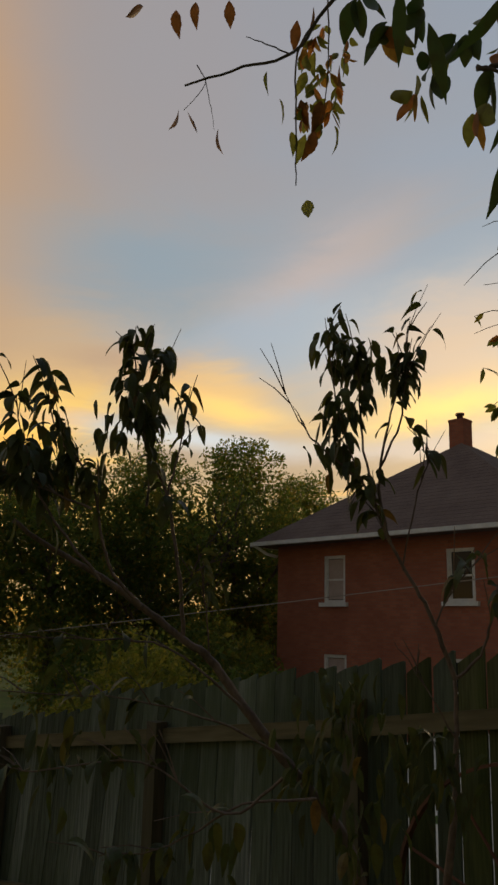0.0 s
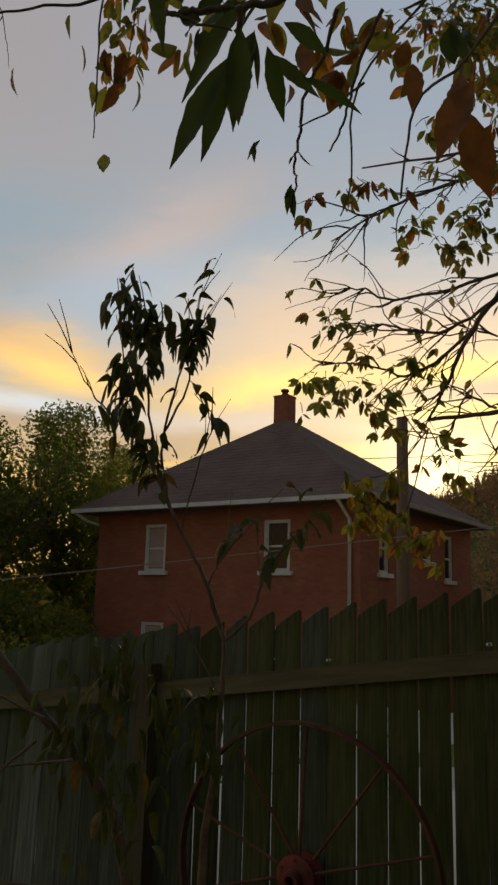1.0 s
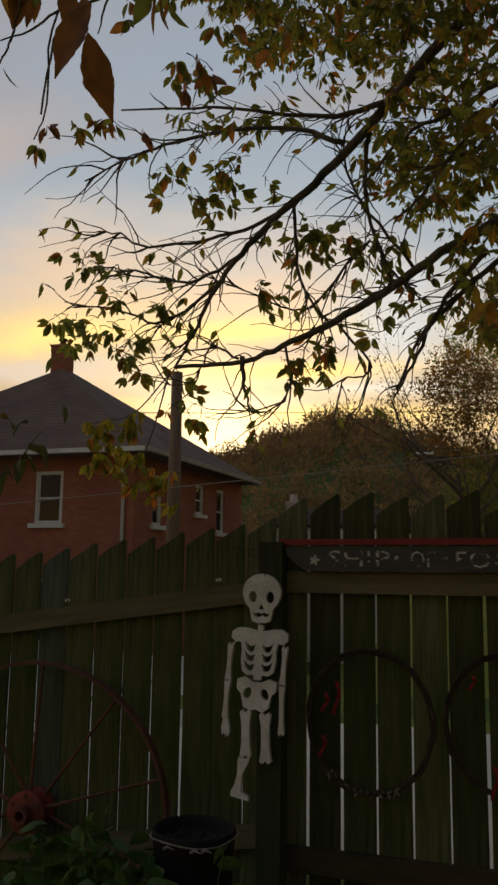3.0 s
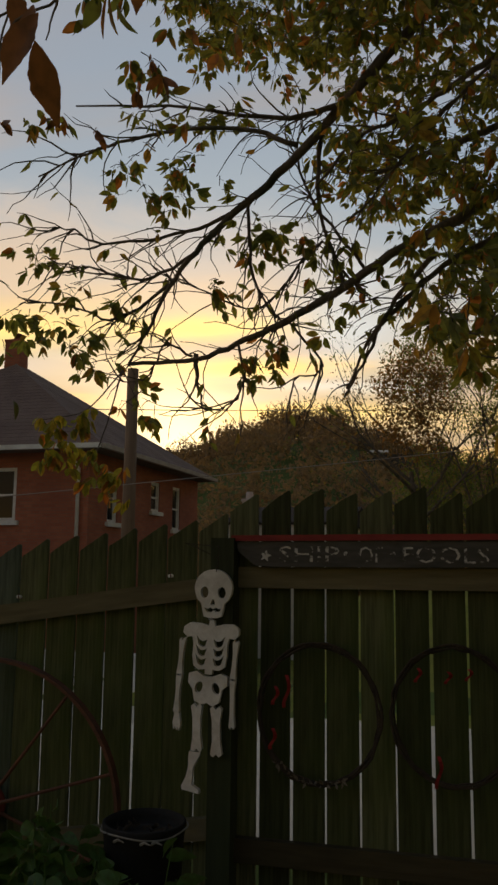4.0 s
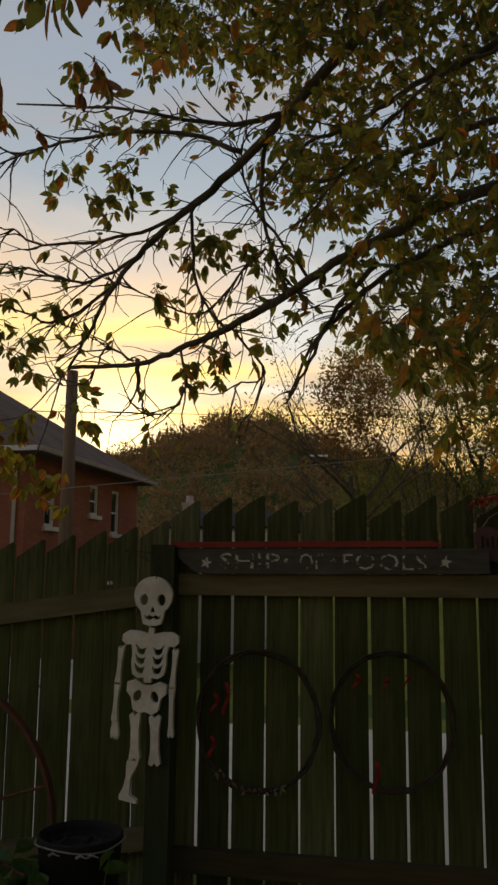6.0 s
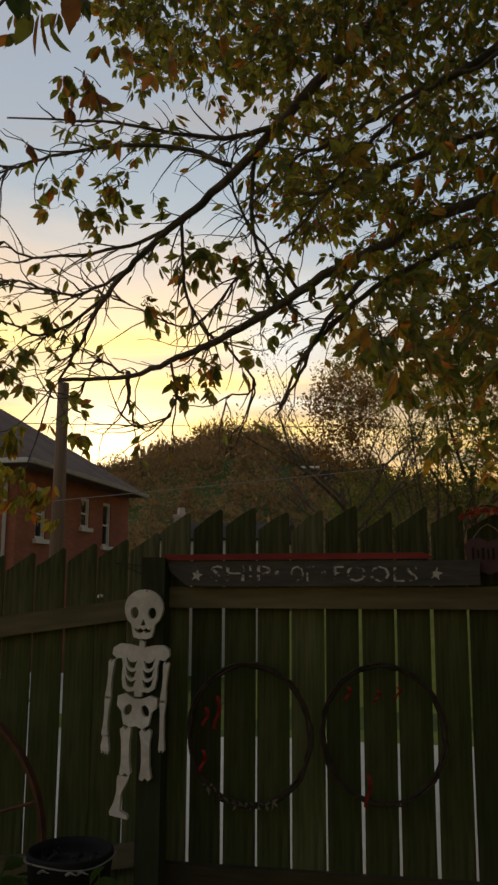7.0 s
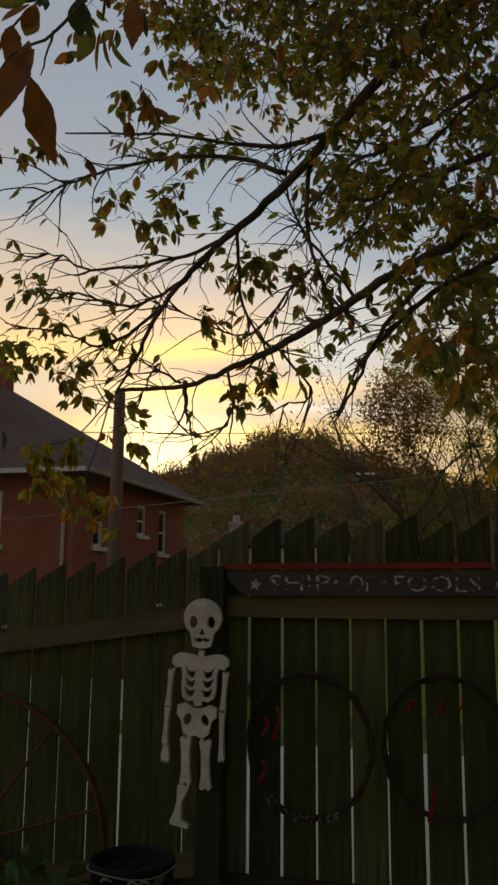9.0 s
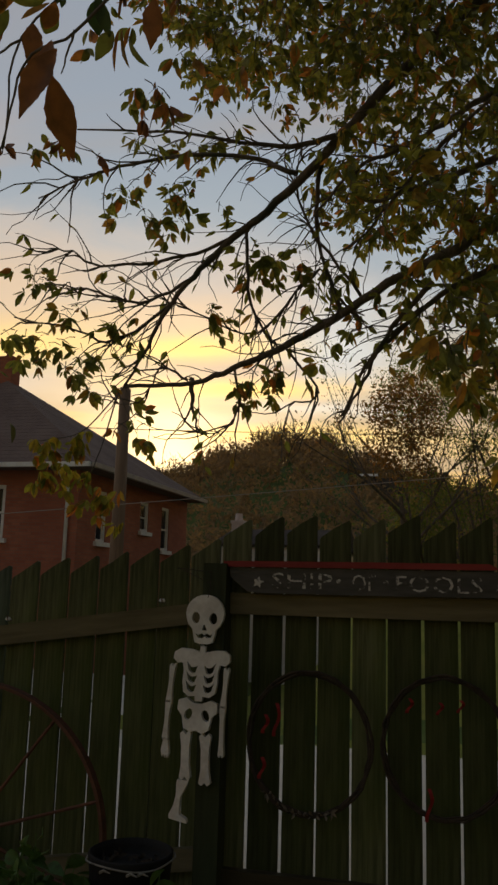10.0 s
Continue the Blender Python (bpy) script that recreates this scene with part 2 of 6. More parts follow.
M = {
    "picket": surface("weathered_picket", old_wood((0.024, 0.026, 0.012), (0.140, 0.138, 0.070), (0.046, 0.063, 0.013)), 0.9, 0.2, bump=boards_bump, bump_scale=0.004),
    "rail": surface("weathered_rail", mottled((0.075, 0.064, 0.034), (0.20, 0.170, 0.098), 3.0, (0.12, 1, 1), 9.0, (0.10, 0.095, 0.050)), 0.9, 0.2, bump=lambda n: n.noise(coords(n, (0.05, 1, 1)), 60.0, 5.0), bump_scale=0.004),
    "brown_post": surface("brown_post", mottled((0.05, 0.045, 0.03), (0.14, 0.115, 0.075), 4.0, (1, 1, 0.1), 9.0, (0.05, 0.055, 0.03)), 0.9, 0.2, bump=boards_bump, bump_scale=0.005),
    "dark_shingle": surface("dark_brown_shingle", mottled((0.035, 0.027, 0.022), (0.075, 0.058, 0.046), 1.2, (1, 1, 1), 14.0), 0.95, 0.15),
    # darker, greener-brown version of the rail colours, for the right fence's lower rail
    "dark_rail": surface("dark_brown_rail", mottled((0.028, 0.026, 0.012), (0.085, 0.066, 0.034), 3.0, (0.12, 1, 1), 9.0, (0.04, 0.045, 0.018)), 0.9, 0.2, bump=lambda n: n.noise(coords(n, (0.05, 1, 1)), 60.0, 5.0), bump_scale=0.004),
    "post": surface("old_post", mottled((0.022, 0.028, 0.014), (0.068, 0.076, 0.042), 4.0, (1, 1, 0.1), 9.0, (0.024, 0.038, 0.014)), 0.9, 0.2, bump=boards_bump, bump_scale=0.005),
    "brick": surface("red_brick", bricks, 0.85, 0.2),
    "shingle": surface("roof_shingle", mottled((0.135, 0.095, 0.080), (0.205, 0.150, 0.125), 1.2, (1, 1, 1), 14.0), 0.95, 0.15),
    "paint": surface("white_paint", mottled((0.62, 0.61, 0.58), (0.8, 0.8, 0.78), 2.0), 0.55, 0.4),
    "glass": surface("window_glass", (0.02, 0.022, 0.025), 0.06, 0.25),
    "blind": surface("window_blind", mottled((0.42, 0.33, 0.29), (0.52, 0.42, 0.37), 2.0), 0.8),
    "bone": surface("white_board_paint", mottled((0.55, 0.53, 0.50), (0.78, 0.76, 0.74), 9.0, c=(0.50, 0.46, 0.42)), 0.6, 0.4),
    "dark": surface("dark_paint", (0.012, 0.012, 0.012), 0.7),
    "rust": surface("rusty_iron", mottled((0.10, 0.052, 0.037), (0.20, 0.09, 0.052), 12.0, c=(0.10, 0.05, 0.037)), 0.85, 0.3, 0.2, bump=lambda n: n.noise(coords(n), 90.0), bump_scale=0.003),
    "red_iron": surface("red_painted_iron", mottled((0.26, 0.05, 0.034), (0.16, 0.033, 0.026), 10.0, c=(0.10, 0.04, 0.03)), 0.7, 0.3, bump=lambda n: n.noise(coords(n), 70.0), bump_scale=0.003),
    "red": surface("faded_red_paint", mottled((0.19, 0.022, 0.020), (0.30, 0.045, 0.036), 6.0, (0.3, 1, 1)), 0.7, 0.3),
    "ribbon": surface("red_ribbon", mottled((0.30, 0.02, 0.018), (0.18, 0.011, 0.010), 20.0), 0.6),
    "sign": surface("dark_sign_board", mottled((0.05, 0.047, 0.042), (0.12, 0.11, 0.10), 5.0, (0.2, 1, 1), 8.0), 0.85, bump=lambda n: n.noise(coords(n, (0.1, 1, 1)), 60.0), bump_scale=0.003),
    "letter": surface("worn_white_letter", flaked, 0.8),
    "vine": surface("dark_vine", mottled((0.02, 0.016, 0.012), (0.06, 0.045, 0.03), 20.0), 0.9),
    "bark": surface("tree_bark", mottled((0.09, 0.074, 0.06), (0.21, 0.165, 0.13), 18.0, (1, 1, 0.4), 5.0, (0.07, 0.075, 0.055)), 0.95, 0.15, bump=lambda n: n.noise(coords(n), 45.0, 6.0), bump_scale=0.01),
    "young": surface("sapling_bark", mottled((0.07, 0.048, 0.036), (0.20, 0.145, 0.11), 22.0, (1, 1, 0.5), 5.0), 0.7, 0.35),
    "pole": surface("utility_pole_wood", mottled((0.15, 0.10, 0.066), (0.27, 0.185, 0.12), 2.0, (1, 1, 0.08), 9.0), 0.9),
    "wire": surface("cable", (0.30, 0.26, 0.22), 0.5),
    "pot": surface("black_pot", mottled((0.008, 0.008, 0.008), (0.016, 0.015, 0.014), 8.0), 0.8, 0.2),
    "rope": surface("pale_rope", mottled((0.14, 0.13, 0.11), (0.30, 0.28, 0.24), 40.0), 0.9),
    "ground": surface("grass_ground", mottled((0.055, 0.085, 0.02), (0.11, 0.14, 0.035), 0.7, c=(0.10, 0.10, 0.04)), 0.95, 0.1),
    "lawn": surface("mown_lawn", mottled((0.13, 0.15, 0.028), (0.24, 0.24, 0.05), 0.9, c=(0.19, 0.16, 0.05)), 0.95, 0.1),
    "peach_leaf": leafy("peach_leaf", [(0.0, (0.045, 0.062, 0.028)), (0.6, (0.075, 0.10, 0.035)), (0.93, (0.11, 0.115, 0.03)), (1.0, (0.20, 0.12, 0.035))], 0.35),
    "vine_leaf": leafy("creeper_leaf", [(0.0, (0.12, 0.155, 0.045)), (0.5, (0.19, 0.225, 0.06)), (0.78, (0.25, 0.265, 0.06)), (0.93, (0.34, 0.20, 0.05)), (1.0, (0.42, 0.16, 0.055))], 0.62),
    "amber_leaf": leafy("amber_leaf", [(0.0, (0.20, 0.23, 0.05)), (0.45, (0.32, 0.29, 0.055)), (0.75, (0.42, 0.24, 0.05)), (1.0, (0.48, 0.17, 0.05))], 0.6),
    "green_leaf": leafy("green_leaf", [(0.0, (0.035, 0.075, 0.024)), (1.0, (0.065, 0.105, 0.034))], 0.40),
    "red_leaf": leafy("red_creeper_leaf", [(0.0, (0.26, 0.035, 0.022)), (1.0, (0.40, 0.06, 0.03))], 0.4),
    "rust_leaf": leafy("rust_leaf", [(0.0, (0.13, 0.062, 0.032)), (1.0, (0.25, 0.115, 0.042))], 0.42),
    "tree_leaf": leafy("tree_leaf", [(0.0, (0.11, 0.17, 0.045)), (0.7, (0.18, 0.25, 0.065)), (1.0, (0.36, 0.29, 0.06))], 0.68),
    "autumn_leaf": leafy("autumn_tree_leaf", [(0.0, (0.16, 0.125, 0.06)), (0.6, (0.26, 0.165, 0.065)), (1.0, (0.40, 0.20, 0.06))], 0.6),
    "shrub_leaf": leafy("shrub_leaf", [(0.0, (0.16, 0.20, 0.03)), (0.6, (0.28, 0.29, 0.05)), (1.0, (0.38, 0.32, 0.055))], 0.6),
    "weed_leaf": leafy("weed_leaf", [(0.0, (0.055, 0.12, 0.028)), (1.0, (0.09, 0.18, 0.045))], 0.3),
    # autumn leaf browns, with the hill's distance haze put in as a lighter colour
    "woods": leafy("wooded_hill_leaf", [(0.0, (0.25, 0.18, 0.115)), (0.6, (0.31, 0.22, 0.135)), (1.0, (0.40, 0.26, 0.135))], 0.5, 0.9),
    "pale_brick": surface("pale_brick", mottled((0.66, 0.52, 0.45), (0.80, 0.68, 0.62), 6.0), 0.9, 0.2),
    "dry_leaf": surface("dry_leaf", mottled((0.10, 0.08, 0.055), (0.20, 0.17, 0.13), 20.0), 0.9),
    "siding": surface("white_siding", mottled((0.62, 0.60, 0.55), (0.76, 0.74, 0.69), 1.5, (1, 1, 3)), 0.6, 0.3),
    "grey_picket": surface("grey_weathered_picket", old_wood((0.042, 0.048, 0.040), (0.19, 0.205, 0.185), (0.066, 0.085, 0.048)), 0.9, 0.2, bump=boards_bump, bump_scale=0.004),
    "plaque": surface("faded_mauve_paint", mottled((0.075, 0.040, 0.048), (0.12, 0.062, 0.07), 12.0), 0.8),
    "concrete": surface("pale_concrete", mottled((0.50, 0.45, 0.36), (0.62, 0.57, 0.47), 0.8, c=(0.42, 0.37, 0.29)), 0.9, 0.2),
    "trim": surface("weathered_cream_trim", mottled((0.38, 0.33, 0.28), (0.52, 0.46, 0.39), 3.0), 0.8, 0.2),
}


# ---- building helpers ----
class Geo:
    """Gathers vertices and faces of one mesh."""

    def __init__(self):
        self.v, self.f = [], []

    def add(self, v, f):
        k = len(self.v)
        self.v.extend(v)
        self.f.extend(tuple(i + k for i in q) for q in f)

    def box(self, x0, x1, y0, y1, z0, z1, m=None):
        v = [Vector(p) for p in ((x0, y0, z0), (x1, y0, z0), (x1, y1, z0), (x0, y1, z0), (x0, y0, z1), (x1, y0, z1), (x1, y1, z1), (x0, y1, z1))]
        self.add([m @ p if m else p for p in v], [(0, 3, 2, 1), (4, 5, 6, 7), (0, 1, 5, 4), (1, 2, 6, 5), (2, 3, 7, 6), (3, 0, 4, 7)])

    def tube(self, pts, radii, sides=6, cap=True):
        pts = [Vector(p) for p in pts]
        v, side = [], None
        for i, p in enumerate(pts):
            d = (pts[min(i + 1, len(pts) - 1)] - pts[max(i - 1, 0)]).normalized()
            if side is None:
                side = d.cross(Vector((0.31, 0.2, 0.93)))
                if side.length < 0.1:
                    side = d.cross(Vector((1, 0, 0)))
            side = (side - d * side.dot(d)).normalized()
            w = d.cross(side)
            for k in range(sides):
                a = 2 * math.pi * k / sides
                v.append(p + (side * math.cos(a) + w * math.sin(a)) * radii[i])
        f = [(i * sides + k, i * sides + (k + 1) % sides, (i + 1) * sides + (k + 1) % sides, (i + 1) * sides + k) for i in range(len(pts) - 1) for k in range(sides)]
        if cap:
            f += [tuple(range(sides - 1, -1, -1)), tuple(range((len(pts) - 1) * sides, len(pts) * sides))]
        self.add(v, f)

    def plate(self, outline, y0, y1, m=None):
        """A flat shape in the xz plane with thickness from y0 (front) to y1."""
        n = len(outline)
        v = [Vector((x, y0, z)) for x, z in outline] + [Vector((x, y1, z)) for x, z in outline]
        if m:
            v = [m @ p for p in v]
        self.add(v, [tuple(range(n)), tuple(range(2 * n - 1, n - 1, -1))] + [(i, i + n, (i + 1) % n + n, (i + 1) % n) for i in range(n)])

    def mesh(self, name, material, smooth=False):
        me = bpy.data.meshes.new(name)
        me.from_pydata([tuple(p) for p in self.v], [], self.f)
        me.materials.append(material)
        if smooth:
            me.shade_smooth()
        me.update()
        return me


PLACES = {}


def part(name, geo, material, parent=None, label="", smooth=False, m=None):
    """Links geo as one mesh object at the pose m of the world, under a thing or a part."""
    ob = new(name, geo.mesh(name, material, smooth) if isinstance(geo, Geo) else geo)
    PLACES[ob] = m.copy() if m is not None else Matrix()
    ob.matrix_basis = PLACES[ob]
    if parent is not None:
        ob.parent = parent
        ob.matrix_parent_inverse = PLACES[parent].inverted()
    if label:
        tagged(ob, label)
    return ob


def thing(name, label, category, m=None, group="", kind=""):
    ob = new(name)
    ob.empty_display_size = 0.1
    PLACES[ob] = m.copy() if m is not None else Matrix()
    ob.matrix_basis = PLACES[ob]
    return tagged(ob, label, category, group, kind)


def smooth_path(pts, steps=5, wob=0.0, rng=random):
    """Catmull-Rom through the points, with a little wobble."""
    p = [Vector(q) for q in pts]
    p = [p[0] * 2 - p[1]] + p + [p[-1] * 2 - p[-2]]
    out = []
    for i in range(1, len(p) - 2):
        a, b, c, d = p[i - 1:i + 3]
        for k in range(steps):
            t = k / steps
            q = 0.5 * ((2 * b) + (c - a) * t + (2 * a - 5 * b + 4 * c - d) * t * t + (3 * b - a - 3 * c + d) * t ** 3)
            out.append(q + Vector([rng.uniform(-wob, wob) for _ in range(3)]))
    out.append(p[-2])
    return out


def taper(n, a, b):
    return [a + (b - a) * i / max(n - 1, 1) for i in range(n)]


def leaf(g, base, way, size, width, curl=0.0, rng=random, n=4, shape=1.0, droop=0.0, face=None):
    """One leaf blade along way, folded on its midrib and curling down."""
    way = Vector(way).normalized()
    flat_side = way.cross(Vector(face or (rng.uniform(-1, 1), rng.uniform(-1, 1), rng.uniform(-0.4, 1)))).normalized()
    nrm = flat_side.cross(way)
    v, f = [], []
    p, d = Vector(base), way.copy()
    for i in range(n + 1):
        t = i / n
        w = width * max(0.03, math.sin(math.pi * min(1, t ** shape * 0.94 + 0.03)) ** (1.35 if n > 10 else 1.0)) * 0.5
        rag = 0.09 if n > 10 else 0.06
        wl, wr = (w * rng.uniform(1 - rag, 1 + rag), w * rng.uniform(1 - rag, 1 + rag)) if n > 5 else (w, w)
        v += [p - flat_side * wl + nrm * wl * 0.35, p.copy(), p + flat_side * wr + nrm * wr * 0.35]
        d = (d + (nrm * -1) * curl / n + Vector((0, 0, -(droop + 0.12 * abs(curl)) / n))).normalized()
        p = p + d * size / n
    for i in range(n):
        k = 3 * i
        f += [(k, k + 1, k + 4, k + 3), (k + 1, k + 2, k + 5, k + 4)]
    g.add(v, f)


def palmate(g, base, way, size, rng, count=5, n=3):
    """A leaf of five leaflets hanging from one stalk."""
    way = Vector(way).normalized()
    side = way.cross(Vector((rng.uniform(-1, 1), rng.uniform(-1, 1), 0.3))).normalized()
    for k in range(count):
        a = (k - (count - 1) / 2) * rng.uniform(0.42, 0.62)
        d = way * math.cos(a) + side * math.sin(a) + Vector((rng.uniform(-0.15, 0.15), rng.uniform(-0.15, 0.15), -0.35))
        leaf(g, Vector(base) + d.normalized() * size * rng.uniform(0.10, 0.24), d + Vector((rng.uniform(-0.3, 0.3), rng.uniform(-0.3, 0.3), 0)), size * rng.uniform(0.62, 0.95) * (1 - 0.13 * abs(k - (count - 1) / 2)), size * rng.uniform(0.26, 0.36), rng.uniform(-0.6, 0.6), rng, n, 0.9)


def card(g, p, size, rng):
    """A small leaf of four corners, for crowns far off."""
    a = Vector((rng.gauss(0, 1), rng.gauss(0, 1), rng.gauss(0, 1))).normalized()
    b = a.orthogonal().normalized()
    b.rotate(Matrix.Rotation(rng.uniform(0, 6.28), 3, a))
    c = a.cross(b)
    g.add([p - b * size, p + c * size * 0.45 + a * size * 0.1, p + b * size, p - c * size * 0.45 + a * size * 0.1], [(0, 1, 2, 3)])


# ---- ground ----
HILL = ((-110, 0), (-60, 3), (-40, 6), (-30, 10), (-24, 14.5), (-20.5, 17.8), (-18, 20.6), (-16, 22.2), (-14, 23.4), (-12.4, 24.4), (-10, 23.6), (-8, 22.2), (-6, 19.8), (-4, 18.6), (1.4, 14.9), (10, 12), (30, 9), (70, 8), (120, 0))


def soft_step(t):
    t = min(1, max(0, t))
    return t * t * (3 - 2 * t)


def hill_lift(az):
    """Height of the hill's crest by bearing."""
    for (a, h), (b, k) in zip(HILL, HILL[1:]):
        if a <= az < b:
            return h + (k - h) * (az - a) / (b - a)
    return 0.0


def ground_height(x, y):
    r, az = math.hypot(x - 1, y + 3.7), math.degrees(math.atan2(x - 1, y + 3.7))
    z = 0.0
    if x < -0.6:
        z -= 0.10 * min(-0.6 - x, 6) * (1 if y < 4 else max(0, 1 - (y - 4) / 8))
    if y > 0.3 or r > 7:
        z -= 1.35 * min(1, max(0, (max(y, r - 6) - 4.5) / 5))
    if x > -3 and 7 < y < 24:
        z += 2.45 * math.sin(math.pi * (y - 7) / 17) ** 2 * min(1, (x + 3) / 1.5)
    if -13 < x < -3.5 and 3 < y < 16:
        z += 0.85 * soft_step((x + 13) / 3.5) * soft_step((-3.5 - x) / 1.5) * soft_step((y - 3) / 5) * soft_step((16 - y) / 2)
    if r > 45:
        rise = min(1, (r - 45) / 90)
        z += (hill_lift(az) - 1.0) * rise * rise * (3 - 2 * rise) * (1 + 0.03 * math.sin(az * 1.7))
    return z


def build_ground():
    g = Geo()
    rings = [0.0] + [0.6 * 1.13 ** i for i in range(66)]
    n = 120
    for r in rings:
        for k in range(n):
            a = 2 * math.pi * k / n
            x, y = 1 + r * math.sin(a), -3.7 + r * math.cos(a)
            g.v.append(Vector((x, y, ground_height(x, y) + (0.02 * noise.noise(Vector((x * 1.5, y * 1.5, 0))) if r < 40 else 0))))
    for i in range(len(rings) - 1):
        for k in range(n):
            g.f.append((i * n + k, (i + 1) * n + k, (i + 1) * n + (k + 1) % n, i * n + (k + 1) % n))
    tagged(part("ground", g, M["ground"], smooth=True), "dim grassy yard sloping down to lawns and a wooded hill", "ground", kind="structure")


build_ground()


def build_alley():
    """A pale paved alley running behind the fence, laid on the ground."""
    g = Geo()
    nx, ny = 40, 12
    for j in range(ny + 1):
        for i in range(nx + 1):
            x = -16 + 26 * i / nx
            y = 0.7 + (7.3 + 5.0 * min(1, max(0, -x / 3))) * j / ny + 0.12 * math.sin(i * 0.8) * (j in (0, ny))
            g.v.append(Vector((x, y, ground_height(x, y) + 0.05)))
    for j in range(ny):
        for i in range(nx):
            a = j * (nx + 1) + i
            g.f.append((a, a + 1, a + nx + 2, a + nx + 1))
    tagged(part("road", g, M["concrete"], smooth=True), "pale paved alley behind the board fence", "road", kind="structure")


build_alley()


def build_lawn():
    """A bank of mown grass beyond the alley."""
    g, nx, ny = Geo(), 26, 14
    for j in range(ny + 1):
        for i in range(nx + 1):
            x, y = -4.6 + 13 * i / nx, 8.05 + 12 * j / ny + 0.15 * math.sin(i * 1.3) * (j == 0)
            g.v.append(Vector((x, y, ground_height(x, y) + 0.06 + 0.02 * noise.noise(Vector((x * 2, y * 2, 0))))))
    for j in range(ny):
        for i in range(nx):
            a = j * (nx + 1) + i
            g.f.append((a, a + 1, a + nx + 2, a + nx + 1))
    tagged(part("lawn", g, M["lawn"], smooth=True), "yellow-green mown grass bank beyond the alley", "lawn", kind="structure")


build_lawn()


# ---- brick house ----
HU = pose(-8.01, 13.826, 0, 0, 0, 0.36)
WIDE, DEEP, EAVE, BASE = 8.58, 7.55, 4.12, -1.6


def wall_with_holes(g, length, z0, z1, holes, thick, m):
    """A wall along x from 0 to length, its face at y = 0, with rectangular openings; one connected shell."""
    xs = sorted({0, length, *[h[0] for h in holes], *[h[1] for h in holes]})
    zs = sorted({z0, z1, *[h[2] for h in holes], *[h[3] for h in holes]})
    cells = {(i, k) for i in range(len(xs) - 1) for k in range(len(zs) - 1)
             if not any(h[0] <= xs[i] and xs[i + 1] <= h[1] and h[2] <= zs[k] and zs[k + 1] <= h[3] for h in holes)}
    index = {}

    def at(i, k, back):
        if (i, k, back) not in index:
            index[i, k, back] = len(g.v)
            g.v.append(m @ Vector((xs[i], thick * back, zs[k])))
        return index[i, k, back]
    for i, k in sorted(cells):
        g.f.append((at(i, k, 0), at(i + 1, k, 0), at(i + 1, k + 1, 0), at(i, k + 1, 0)))
        g.f.append((at(i, k, 1), at(i, k + 1, 1), at(i + 1, k + 1, 1), at(i + 1, k, 1)))
        for di, dk, a, c in ((-1, 0, (i, k + 1), (i, k)), (1, 0, (i + 1, k), (i + 1, k + 1)), (0, -1, (i, k), (i + 1, k)), (0, 1, (i + 1, k + 1), (i, k + 1))):
            if (i + di, k + dk) not in cells:
                g.f.append((at(*a, 0), at(*a, 1), at(*c, 1), at(*c, 0)))


def window_unit(house, m, w, z0, z1, blind=False, arch=True):
    """A white sash window in its opening: frame, two sashes with panes, sill and lintel."""
    win = part("window", None, None, house, m=m)
    f = Geo()
    f.box(0, 0.075, 0.03, 0.15, z0, z1)
    f.box(w - 0.075, w, 0.03, 0.15, z0, z1)
    f.box(0.075, w - 0.075, 0.03, 0.15, z1 - 0.085, z1)
    f.box(0.075, w - 0.075, 0.03, 0.15, z0, z0 + 0.07)
    zm = (z0 + z1) / 2 - 0.02
    f.box(0.075, w - 0.075, 0.055, 0.11, zm - 0.025, zm + 0.025)
    f.box(0.075, 0.115, 0.06, 0.115, z0 + 0.07, z1 - 0.085)
    f.box(w - 0.115, w - 0.075, 0.06, 0.115, z0 + 0.07, z1 - 0.085)
    part("window_frame", f, M["paint"], win, "white painted wooden frame", m=m)
    if arch:
        h = Geo()
        k = 7
        top = [(w * i / k, z1 + 0.09 * math.sin(math.pi * i / k)) for i in range(k + 1)]
        h.plate([(0, z1), (w, z1)] + top[::-1][:-1] + [(0, z1 + 0.01)], 0.03, 0.13)
        part("window_head", h, M["paint"], win, m=m)
    s = Geo()
    s.box(-0.11, w + 0.11, -0.09, 0.10, z0 - 0.11, z0 - 0.002)
    part("window_sill", s, M["paint"], win, "white painted sill", m=m)
    for a, b in ((z0 + 0.07, zm - 0.025), (zm + 0.025, z1 - 0.085)):
        p = Geo()
        p.box(0.115, w - 0.115, 0.085, 0.092, a, b)
        part("pane", p, M["glass"], win, "dark glass pane", m=m)
    if blind:
        p = Geo()
        p.box(0.13, w - 0.13, 0.074, 0.078, z0 + 0.09, z1 - 0.10)
        part("blind", p, M["blind"], win, "pale drawn blind", m=m)


